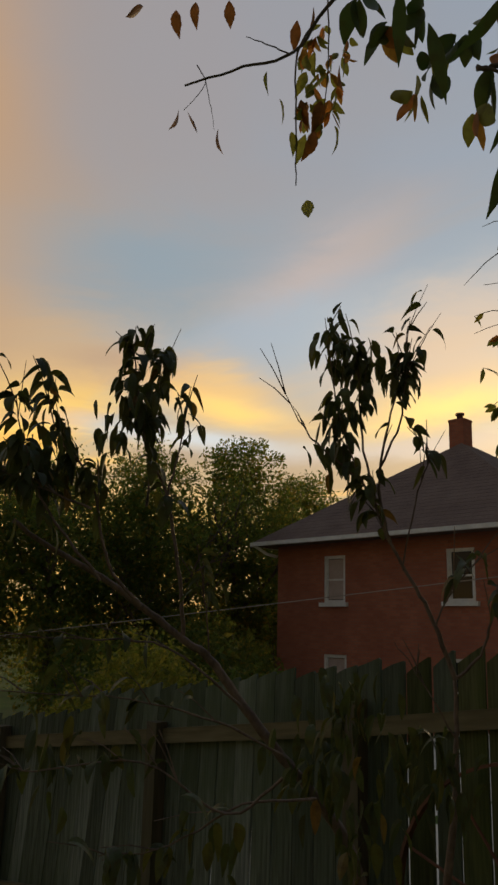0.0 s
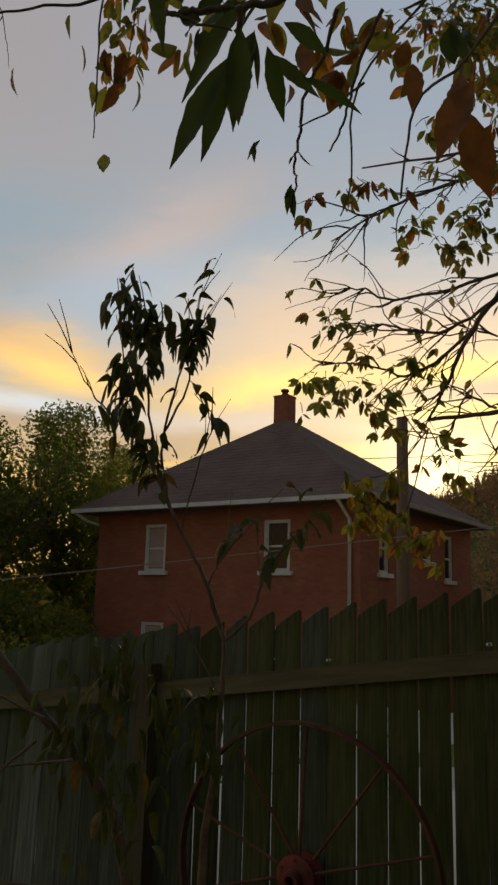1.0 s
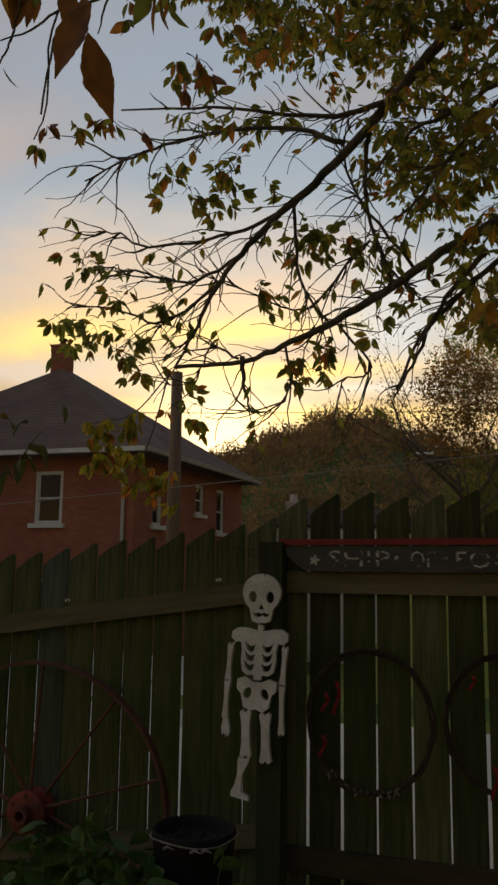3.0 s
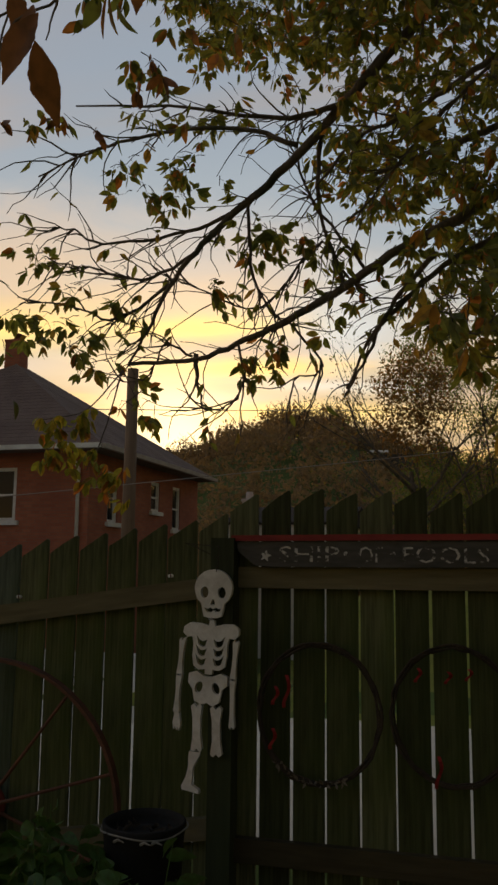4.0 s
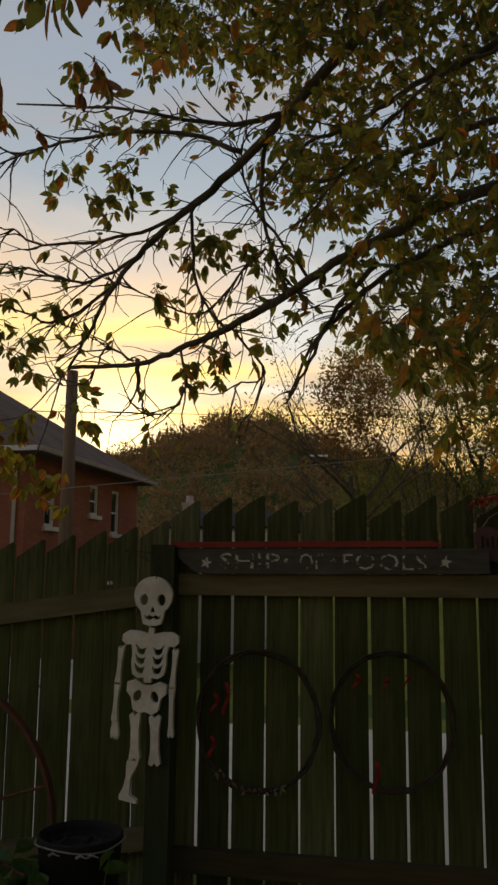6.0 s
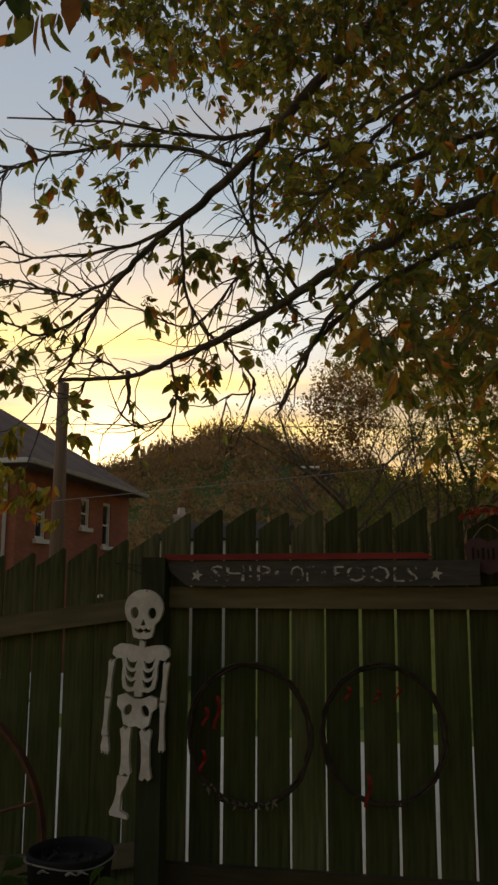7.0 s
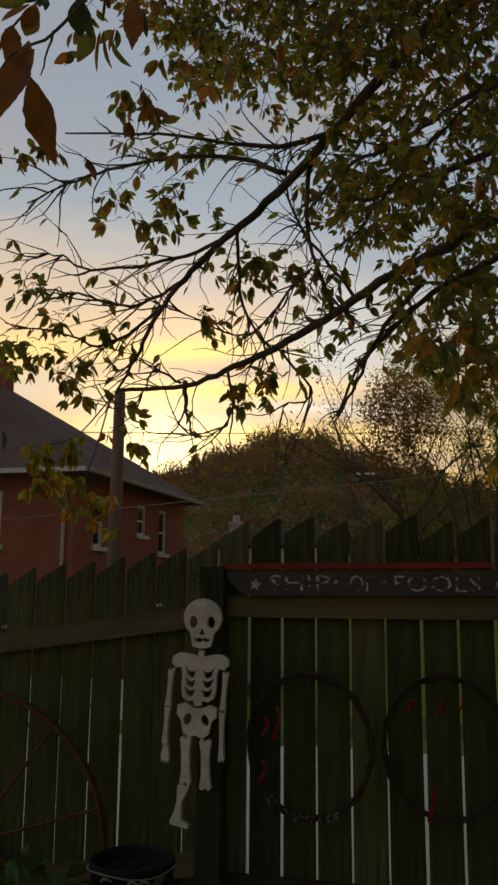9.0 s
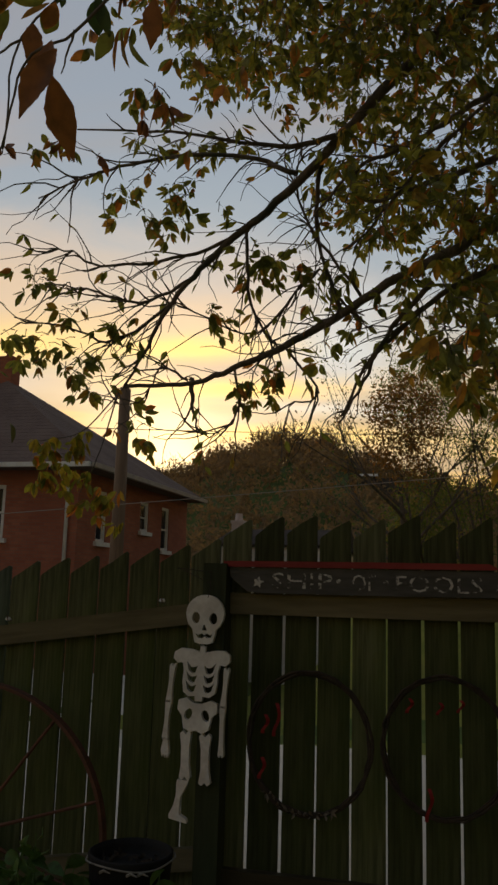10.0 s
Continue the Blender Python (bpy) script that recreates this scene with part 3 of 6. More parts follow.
def build_house():
    house = thing("brick_house", "two-storey red brick house with grey hip roof and white windows", "house", HU)
    front = HU @ pose(-WIDE, 0, 0)
    side = HU @ pose(0, 0, 0, 0, 0, 90)
    fu = lambda u: u + WIDE
    fh = [(fu(-6.77), fu(-5.99), 2.46, 3.76), (fu(-2.75), fu(-1.95), 2.46, 3.76), (fu(-6.77), fu(-5.95), -0.45, 1.06), (fu(-2.75), fu(-1.95), -0.45, 1.10)]
    sh = [(1.04, 1.62, 2.47, 3.75), (3.86, 4.5, 2.92, 3.76), (5.55, 6.2, 2.46, 3.76)]
    g = Geo()
    wall_with_holes(g, WIDE, BASE, EAVE, fh, 0.28, front)
    part("wall", g, M["brick"], house, "red brick front wall")
    g = Geo()
    wall_with_holes(g, DEEP - 0.28, BASE, EAVE, [(a - 0.28, b - 0.28, c, d) for a, b, c, d in sh], 0.28, side @ pose(0.28, 0, 0))
    part("wall", g, M["brick"], house, "red brick side wall")
    g = Geo()
    g.box(-WIDE, 0, DEEP, DEEP + 0.28, BASE, EAVE, HU)
    part("wall", g, M["brick"], house, "red brick back wall")
    g = Geo()
    g.box(-WIDE, -WIDE + 0.28, 0.28, DEEP, BASE, EAVE, HU)
    part("wall", g, M["brick"], house, "red brick end wall")
    for i, (a, b, c, d) in enumerate(fh):
        window_unit(house, front @ pose(a, 0, 0), b - a, c, d, blind=(i in (0, 2)))
    for a, b, c, d in sh:
        window_unit(house, side @ pose(a, 0, 0), b - a, c, d, arch=False)
    # hip roof with a thick eave
    o, t, top = 0.55, 0.13, 7.32
    cx, r0, r1 = -WIDE / 2, DEEP / 2 - 0.35, DEEP / 2 + 0.35
    low = [(-WIDE - o, -o), (o, -o), (o, DEEP + 0.42), (-WIDE - o, DEEP + 0.42)]
    g = Geo()
    v = [HU @ Vector((x, y, EAVE + 0.12)) for x, y in low] + [HU @ Vector((cx, r0, top)), HU @ Vector((cx, r1, top))] + [HU @ Vector((x, y, EAVE)) for x, y in low]
    g.add(v, [(0, 1, 4), (1, 2, 5, 4), (2, 3, 5), (3, 0, 4, 5), (6, 9, 8, 7), (0, 6, 7, 1), (1, 7, 8, 2), (2, 8, 9, 3), (3, 9, 6, 0)])
    roof = part("roof", g, M["shingle"], house, "dark grey asphalt shingle hip roof")
    # shingle courses as thin raised strips on the two sides in view
    g = Geo()
    for (a, b, c, d) in ((v[0], v[1], v[4], v[4]), (v[1], v[2], v[4], v[5])):
        for k in range(1, 26):
            f0, f1 = k / 26.0, k / 26.0 + 0.004
            nn = (b - a).cross(c - a).normalized() * 0.005
            p, q, r, s = a.lerp(c, f0), b.lerp(d, f0), b.lerp(d, f1), a.lerp(c, f1)
            g.add([p + nn, q + nn, r + nn * 0.2, s + nn * 0.2, p, q], [(0, 1, 2, 3), (4, 5, 1, 0)])
    part("shingle_course", g, M["shingle"], roof)
    for (x0, x1, y0, y1) in ((-WIDE - o, o, -o - 0.11, -o - 0.004), (o + 0.004, o + 0.11, -o, DEEP + 0.42), (-WIDE - o - 0.11, -WIDE - o - 0.004, -o, DEEP + 0.42)):
        g = Geo()
        g.box(x0, x1, y0, y1, EAVE - 0.005, EAVE + 0.105, HU)
        part("gutter", g, M["trim" if x0 > 0 else "paint"], house, "weathered cream metal gutter" if x0 > 0 else "white metal gutter")
    g = Geo()
    pts = [(-0.30, -o - 0.05, EAVE), (-0.30, -0.45, EAVE - 0.10), (-0.25, -0.07, EAVE - 0.42), (-0.25, -0.06, BASE + 0.1)]
    g.tube([HU @ Vector(p) for p in pts], [0.045] * 4, 8)
    part("downpipe", g, M["paint"], house, "white downpipe", True)
    g = Geo()
    g.tube([HU @ Vector(p) for p in ((-WIDE - 0.45, -o, EAVE), (-WIDE - 0.2, -0.3, EAVE - 0.22), (-WIDE + 0.02, -0.05, EAVE - 0.30))], [0.045] * 3, 8)
    part("downpipe", g, M["paint"], house, "white gutter elbow", True)
    g = Geo()
    hx, hy = -4.50, 3.75
    g.box(hx - 0.25, hx + 0.25, hy - 0.25, hy + 0.25, 6.7, 8.04, HU)
    g.box(hx - 0.265, hx + 0.265, hy - 0.265, hy + 0.265, 8.04, 8.12, HU)
    chim = part("chimney", g, M["brick"], house, "red brick chimney")
    g = Geo()
    g.tube([HU @ Vector((hx, hy, z)) for z in (8.10, 8.26, 8.28, 8.34)], [0.11, 0.09, 0.14, 0.13], 12)
    part("chimney_pot", g, M["rust"], chim, "clay chimney pot")


build_house()


def build_small_house():
    """A low house beyond the alley, mostly hidden by the fence, with one pale chimney."""
    m = pose(-5.9, 20.6, -1.5)
    house = thing("small_house", "low white-sided house with dark roof and pale chimney", "house", m)
    g = Geo()
    g.box(-0.75, 2.9, 0, 4.5, -0.6, 4.20, m)
    part("wall", g, M["siding"], house, "white lapped siding wall")
    for k in range(24):
        g = Geo()
        z = -0.1 + 0.175 * k
        g.add([m @ Vector(p) for p in ((-0.75, -0.004, z + 0.17), (2.9, -0.004, z + 0.17), (2.9, -0.03, z), (-0.75, -0.03, z), (-0.75, -0.002, z), (2.9, -0.002, z))], [(3, 2, 1, 0), (4, 5, 2, 3)])
        part("clapboard", g, M["siding"], house)
    g = Geo()
    g.add([m @ Vector(p) for p in ((-0.9, -0.10, 4.16), (3.1, -0.10, 4.16), (3.1, 4.6, 4.16), (-0.9, 4.6, 4.16), (-0.9, 2.25, 4.85), (3.1, 2.25, 4.85), (-0.9, -0.10, 4.24), (3.1, -0.10, 4.24), (3.1, 4.6, 4.24), (-0.9, 4.6, 4.24))],
          [(0, 3, 2, 1), (6, 7, 5, 4), (8, 9, 4, 5), (0, 1, 7, 6), (2, 3, 9, 8), (1, 2, 8, 5, 7), (3, 0, 6, 4, 9)])
    part("roof", g, M["dark_shingle"], house, "dark brown shingle roof")
    g = Geo()
    g.box(-0.59, -0.21, 1.0, 1.38, 4.3, 4.95, m)
    g.box(-0.62, -0.18, 0.97, 1.41, 4.95, 5.05, m)
    g.tube([m @ Vector((-0.4, 1.19, z)) for z in (5.04, 5.28)], [0.13, 0.11], 10)
    part("chimney", g, M["pale_brick"], house, "pale pinkish chimney")


build_small_house()


# ---- fences ----
def picket_mesh(w, z0, low, high, thick=0.018, lean=0.0):
    """A board with a slanting saw-cut top, a little bowed and nicked."""
    g = Geo()
    b = random.uniform(-0.004, 0.004)
    nick = random.uniform(0.0, 0.012)
    zm = (z0 + low) / 2
    front = [(0.0, z0), (w, z0), (w + b, zm), (w, high - nick), (w - 0.010, high), (w * 0.45, low + (high - low) * 0.47 + random.uniform(-0.006, 0.006)), (0.006, low), (0.0, low - 0.008), (b, zm)]
    g.plate([(x + lean * (z - z0), z) for x, z in front], 0.0, thick)
    return g


def build_fence_right():
    fence = thing("picket_fence", "weathered wooden board fence with slant-cut tops beside the corner post", "fence", pose(0, 0, 0))
    pitch = 0.155
    for k in range(-1, 27):
        gap = (0.018, 0.014, 0.012, 0.009, 0.011, 0.014, 0.013, 0.015, 0.011)[min(max(k, 0), 8)]
        x = k * pitch + gap / 2
        w = pitch - gap
        top = 1.878 + 0.02 * math.sin(k * 2.1) + random.uniform(-0.012, 0.012) - (0.04 if k > 8 else 0)
        g = picket_mesh(w, 0.06, top - 0.085 + random.uniform(-0.01, 0.01), top)
        part("picket", g, M["picket"], fence, m=pose(x, random.uniform(-0.003, 0.003), 0))
    # upper rail in the common rail colour, lower rail in the darker one
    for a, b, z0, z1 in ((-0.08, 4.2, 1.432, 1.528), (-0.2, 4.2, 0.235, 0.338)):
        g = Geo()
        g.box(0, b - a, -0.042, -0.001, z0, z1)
        part("rail", g, M["rail" if z0 > 1 else "dark_rail"], fence, "long weathered rail" if z0 > 1 else "dark brown lower rail", m=pose(a, 0, 0, 0, -0.4, 0))
    return fence


LEFT = Vector((-0.9976, -0.0692, 0))


def left_rail(s):
    return 1.328 - 0.142 * s if s < 1.7 else 1.087 - 0.125 * (s - 1.7)


def build_fence_left():
    turn = math.degrees(math.atan2(-LEFT.y, -LEFT.x))
    fence = thing("picket_fence", "weathered sloping wooden board fence sagging downhill", "fence", pose(0, 0, 0))
    pitch = 0.154
    for k in range(-3, 44):
        s = (k + 1) * pitch
        gap = 0.030 if k == 7 else 0.0125 if k < 10 and k % 4 != 2 else 0.007
        base = Vector((-0.624, 0.006, 0)) + LEFT * (s - gap / 2)
        rz = left_rail(s - 0.08)
        top = rz + (0.395 if s < 4.2 else 0.28) + random.uniform(-0.018, 0.018)
        lean = 0.13 * soft_step((s - 1.9) / 2.2)
        cut = 0.085 if k < 9 else 0.05
        g = picket_mesh(pitch - gap, rz - 1.35, top - cut, top, lean=lean)
        off = -lean * 1.35
        part("picket", g, M["grey_picket" if s > 1.5 or (s > 0.4 and k % 3 == 1) else "picket"], fence, m=pose(base.x + off, base.y + random.uniform(-0.003, 0.003), 0, 0, 0, turn))
    for s0, s1 in ((-0.46, 1.62), (1.74, 3.25), (3.35, 5.15), (5.25, 7.0)):
        for dz in (0.0, -1.08):
            a, b = Vector((-0.624, 0.006, 0)) + LEFT * s1, Vector((-0.624, 0.006, 0)) + LEFT * s0
            a.z, b.z = left_rail(s1) + dz, left_rail(s0) + dz
            g = Geo()
            tilt = math.degrees(math.atan2(b.z - a.z, (b - a).xy.length))
            g.box(0, (b - a).length, -0.042, -0.001, 0, 0.095)
            part("rail", g, M["rail"], fence, "long weathered rail", m=pose(a.x, a.y, a.z, 0, -tilt, turn))
    for s, h in ((1.68, 0.20), (3.3, 0.14), (5.2, 0.18), (6.9, 0.2)):
        g = Geo()
        p = Vector((-0.624, 0.006, 0)) + LEFT * s
        g.box(-0.05, 0.05, -0.10, -0.004, left_rail(s) - 1.5, left_rail(s) + h)
        part("post", g, M["brown_post"], fence, "square fence post", m=pose(p.x, p.y, 0, 0, 0, turn))
    return fence


def build_corner_post():
    g = Geo()
    g.box(-0.055, 0.055, -0.105, -0.004, -0.25, 1.66)
    tagged(part("fence_post", g, M["post"], m=pose(-0.15, -0.0, 0)), "dark square corner post of the board fence", "post")


build_fence_right()
build_fence_left()
build_corner_post()


# ---- utility pole and cables ----
def build_pole():
    pole = thing("utility_pole", "wooden utility pole standing before the brick house", "pole", pose(-5.63, 10.9, -1.35))
    g = Geo()
    g.tube([(-5.63, 10.9, z) for z in (-1.4, 2, 5.32)], [0.16, 0.135, 0.11], 10)
    part("post", g, M["pole"], pole, smooth=True, m=Matrix())
    for name, a, b, sag in (("overhead_cable", (-14.65, 21.35, 6.83), (6.48, 35.28, 8.65), 0.15), ("overhead_cable", (-11.79, 1.99, 1.40), (4.19, 11.29, 3.86), 0.05)):
        g = Geo()
        a, b = Vector(a), Vector(b)
        g.tube([a.lerp(b, i / 16) - Vector((0, 0, 4 * sag * (i / 16) * (1 - i / 16))) for i in range(17)], [0.016 if sag > 0.1 else 0.0062] * 17, 5)
        tagged(part(name, g, M["wire"]), "thin dark overhead cable", "cable")


build_pole()


# ---- decorations on the fence ----
def ring(cx, cz, rx, rz, y, n=40, wob=0.0):
    return [(cx + (rx + random.uniform(-wob, wob)) * math.cos(2 * math.pi * i / n), y + random.uniform(-wob, wob) * 0.5, cz + (rz + random.uniform(-wob, wob)) * math.sin(2 * math.pi * i / n)) for i in range(n + 1)]


def build_wheel():
    turn = math.degrees(math.atan2(-LEFT.y, -LEFT.x))
    c = Vector((-0.624, 0.006, 0)) + LEFT * 0.70
    m = pose(c.x, c.y - 0.085, 0.385, 0, 0, turn)
    wheel = thing("wagon_wheel", "large rusty iron wagon wheel leaning on the fence", "wheel", m)
    g, n, r = Geo(), 56, 0.69
    for i in range(n):
        a = 2 * math.pi * i / n
        for rr, y in ((r, -0.025), (r, 0.025), (r - 0.016, 0.025), (r - 0.016, -0.025)):
            g.v.append(Vector((rr * math.cos(a), y, rr * math.sin(a))))
    for i in range(n):
        j = (i + 1) % n
        for k in range(4):
            g.f.append((4 * i + k, 4 * i + (k + 1) % 4, 4 * j + (k + 1) % 4, 4 * j + k))
    part("rim", g, M["rust"], wheel, "rusty iron rim", m=m)
    g, n = Geo(), 24
    turned_profile = ((0.020, 0.05), (0.020, -0.120), (0.024, -0.128), (0.040, -0.128), (0.044, -0.120), (0.046, -0.078), (0.080, -0.072), (0.098, -0.066), (0.100, -0.056), (0.092, -0.048), (0.070, -0.044), (0.066, 0.030), (0.095, 0.036), (0.095, 0.050))
    for r, y in turned_profile:
        for k in range(n):
            a = 2 * math.pi * k / n
            g.v.append(Vector((r * math.cos(a), y, r * math.sin(a))))
    for i in range(len(turned_profile)):
        j = (i + 1) % len(turned_profile)
        for k in range(n):
            g.f.append((i * n + k, i * n + (k + 1) % n, j * n + (k + 1) % n, j * n + k))
    hub = part("hub", g, M["red_iron"], wheel, "red painted flanged iron hub", m=m)
    for k in range(6):
        g = Geo()
        a = math.pi * (k + 0.5) / 3
        g.tube([(0.078 * math.cos(a), -0.080, 0.078 * math.sin(a)), (0.078 * math.cos(a), -0.068, 0.078 * math.sin(a))], [0.008, 0.009], 6)
        part("bolt", g, M["rust"], hub, m=m)
    for i in range(10):
        a = 2 * math.pi * (i + 0.45) / 10
        g = Geo()
        y = 0.02 if i % 2 else -0.03
        g.tube([(0.09 * math.cos(a), y, 0.09 * math.sin(a)), (0.4 * math.cos(a), y * 0.6, 0.4 * math.sin(a)), (0.677 * math.cos(a), 0, 0.677 * math.sin(a))], [0.010, 0.008, 0.008], 7)
        part("spoke", g, M["rust"], wheel, m=m)


def bone(g, x0, z0, x1, z1, w, k=0.028, y0=-0.012, y1=0.012):
    """A flat bone with knobbed ends."""
    a, b = Vector((x0, z0)), Vector((x1, z1))
    d = (b - a).normalized()
    s = Vector((-d.y, d.x))
    pts = [a + s * k * 0.9 - d * 0.004, a + s * k * 0.45 - d * 0.014, a, a - s * k * 0.45 - d * 0.014, a - s * k * 0.9 - d * 0.004, a - s * w + d * 0.05, b - s * w - d * 0.05,
           b - s * k * 0.9 + d * 0.004, b - s * k * 0.45 + d * 0.014, b, b + s * k * 0.45 + d * 0.014, b + s * k * 0.9 + d * 0.004, b + s * w - d * 0.05, a + s * w + d * 0.05]
    g.plate([tuple(p) for p in pts][::-1], y0, y1)


def fill_shape(outline, holes, y0, y1):
    """A flat board cut to an outline with holes, as a mesh with thickness."""
    bm = bmesh.new()
    edges = []
    for loop in [outline] + holes:
        vs = [bm.verts.new((x, y0, z)) for x, z in loop]
        edges += [bm.edges.new((vs[i], vs[(i + 1) % len(vs)])) for i in range(len(vs))]
    faces = [f for f in bmesh.ops.triangle_fill(bm, edges=edges, use_beauty=True)["geom"] if isinstance(f, bmesh.types.BMFace)]
    out = bmesh.ops.extrude_face_region(bm, geom=faces)["geom"]
    bmesh.ops.translate(bm, verts=[v for v in out if isinstance(v, bmesh.types.BMVert)], vec=(0, y1 - y0, 0))
    bmesh.ops.recalc_face_normals(bm, faces=bm.faces[:])
    g = Geo()
    bm.verts.index_update()
    g.add([v.co.copy() for v in bm.verts], [tuple(v.index for v in f.verts) for f in bm.faces])
    bm.free()
    return g


def oval(cx, cz, rx, rz, n=14, tilt=0.0, egg=0.0):
    out = []
    for i in range(n):
        a = 2 * math.pi * i / n
        x, z = rx * math.cos(a) * (1 + egg * math.sin(a)), rz * math.sin(a)
        out.append((cx + x * math.cos(tilt) - z * math.sin(tilt), cz + x * math.sin(tilt) + z * math.cos(tilt)))
    return out


def link_pieces(g):
    """Joins the loose pieces of a cut-out with slips of board between their nearest corners."""
    boss = list(range(len(g.v)))

    def root(i):
        while boss[i] != i:
            i = boss[i]
        return i
    for f in g.f:
        for i in f[1:]:
            boss[root(i)] = root(f[0])
    while True:
        sets = {}
        for i in range(len(g.v)):
            sets.setdefault(root(i), []).append(i)
        if len(sets) < 2:
            return
        rest = sorted(sets.values(), key=len)
        main = rest.pop()
        d, i, j = min(((g.v[i] - g.v[j]).length, i, j) for group in rest for j in group for i in main)
        k = min((q for q in main if q != i), key=lambda q: (g.v[q] - g.v[i]).length)
        n = min((q for q in sets[root(j)] if q != j), key=lambda q: (g.v[q] - g.v[j]).length)
        g.f.append((i, k, n, j))
        boss[root(j)] = root(i)


def build_skeleton_cutout():
    g = Geo()

    def take(o):
        g.add(o.v, o.f)
    # skull: wide dome, narrow jaw
    skull = [(-0.042, 1.304), (-0.018, 1.298), (0.018, 1.298), (0.042, 1.306), (0.050, 1.334), (0.054, 1.362), (0.074, 1.382), (0.086, 1.408)]
    skull += [(0.090 * math.cos(a), 1.432 + 0.084 * math.sin(a)) for a in [math.pi * i / 12 for i in range(13)]]
    skull += [(-0.086, 1.408), (-0.076, 1.382), (-0.056, 1.362), (-0.050, 1.334)]
    mouth = [(-0.040, 1.345), (-0.025, 1.338), (-0.012, 1.347), (0.0, 1.337), (0.014, 1.347), (0.028, 1.338), (0.040, 1.348), (0.034, 1.330), (0.016, 1.324), (0.004, 1.332), (-0.010, 1.322), (-0.030, 1.326)]
    take(fill_shape(skull, [oval(-0.042, 1.412, 0.019, 0.026), oval(0.040, 1.412, 0.019, 0.026), [(-0.012, 1.358), (0.012, 1.358), (0.002, 1.382), (-0.003, 1.382)], mouth[::-1]], -0.012, 0.012))
    # neck, shoulder bar and rib cage in one board with curved slots
    torso = [(-0.012, 1.288), (0.012, 1.288), (0.015, 1.262), (0.060, 1.272), (0.110, 1.274), (0.140, 1.256), (0.143, 1.228), (0.122, 1.208), (0.094, 1.212), (0.086, 1.180), (0.088, 1.130), (0.080, 1.085), (0.052, 1.068), (0.020, 1.072), (0.018, 1.050),
             (-0.018, 1.050), (-0.020, 1.072), (-0.052, 1.068), (-0.080, 1.085), (-0.090, 1.130), (-0.088, 1.180), (-0.096, 1.212), (-0.124, 1.210), (-0.146, 1.228), (-0.143, 1.256), (-0.112, 1.274), (-0.060, 1.272), (-0.015, 1.262)]
    slots = []
    for k, z in enumerate((1.206, 1.165, 1.124)):
        for sgn in (-1, 1):
            up = [(sgn * (0.016 + 0.058 * t), z - 0.018 * math.sin(math.pi * t) + 0.014 * t) for t in (0, 0.2, 0.4, 0.6, 0.8, 1)]
            low = [(x, q - 0.026) for x, q in up[::-1]][1:-1]
            slots.append(up + low)
    take(fill_shape(torso, slots, -0.012, 0.012))
    pelvis = [(-0.100, 1.050), (-0.060, 1.062), (-0.020, 1.040), (0.020, 1.040), (0.062, 1.056), (0.098, 1.044), (0.100, 1.005), (0.074, 0.985), (0.062, 0.930), (0.030, 0.912), (0.0, 0.925), (-0.030, 0.918), (-0.066, 0.932), (-0.078, 0.985), (-0.102, 1.010)]
    take(fill_shape(pelvis, [oval(-0.045, 0.992, 0.019, 0.027, 10, -0.5), oval(0.043, 0.990, 0.019, 0.027, 10, 0.5)], -0.012, 0.012))
    bone(g, -0.052, 0.905, -0.045, 0.728, 0.020, 0.031)
    bone(g, 0.048, 0.900, 0.056, 0.712, 0.020, 0.033)
    leg = [(-0.030, 0.712), (-0.030, 0.690), (-0.058, 0.640), (-0.060, 0.570), (-0.022, 0.552), (-0.020, 0.536), (-0.110, 0.548), (-0.112, 0.565), (-0.092, 0.600), (-0.080, 0.650), (-0.082, 0.692), (-0.078, 0.714)]
    g.plate([(x - 0.002, z) for x, z in leg], -0.012, 0.012)
    # arms turned edge-on a little
    for sx, z0, z1, z2 in ((-0.148, 1.190, 1.045, 0.885), (0.130, 1.190, 1.040, 0.835)):
        bone(g, sx, z0, sx - 0.004, z1, 0.010, 0.017)
        bone(g, sx - 0.004, z1 - 0.012, sx - (0.010 if sx < 0 else 0.0), z2, 0.010, 0.017)
    palm = [(-0.152, 0.880), (-0.140, 0.870), (-0.132, 0.815), (-0.140, 0.795), (-0.146, 0.815), (-0.152, 0.796), (-0.160, 0.815), (-0.168, 0.800), (-0.174, 0.830), (-0.166, 0.868)]
    g.plate(palm, -0.012, 0.012)
    for v in g.v:
        if v.z < 1.295:
            v.x = v.x * 0.915 - 0.011 * min(1, (1.295 - v.z) / 0.3)
    link_pieces(g)
    m = pose(-0.178, -0.128, 0) @ pose(0, 0, 1.45, 0, 1.3, 0) @ pose(0, 0, -1.45)
    ob = part("skeleton_cutout", g, M["bone"], m=m)
    tagged(ob, "white painted wooden skeleton cut-out hung on the corner post", "halloween decoration")
    w = Geo()
    w.tube([(-0.165, -0.145, 1.505), (-0.165, -0.115, 1.545), (-0.165, -0.110, 1.62), (-0.36, -0.03, 1.635), (-0.30, -0.06, 1.62), (-0.165, -0.112, 1.565)], [0.0022] * 6, 5)
    tagged(part("hanging_wire", w, M["vine"]), "dark twisted wire tied to the fence post", "wire")


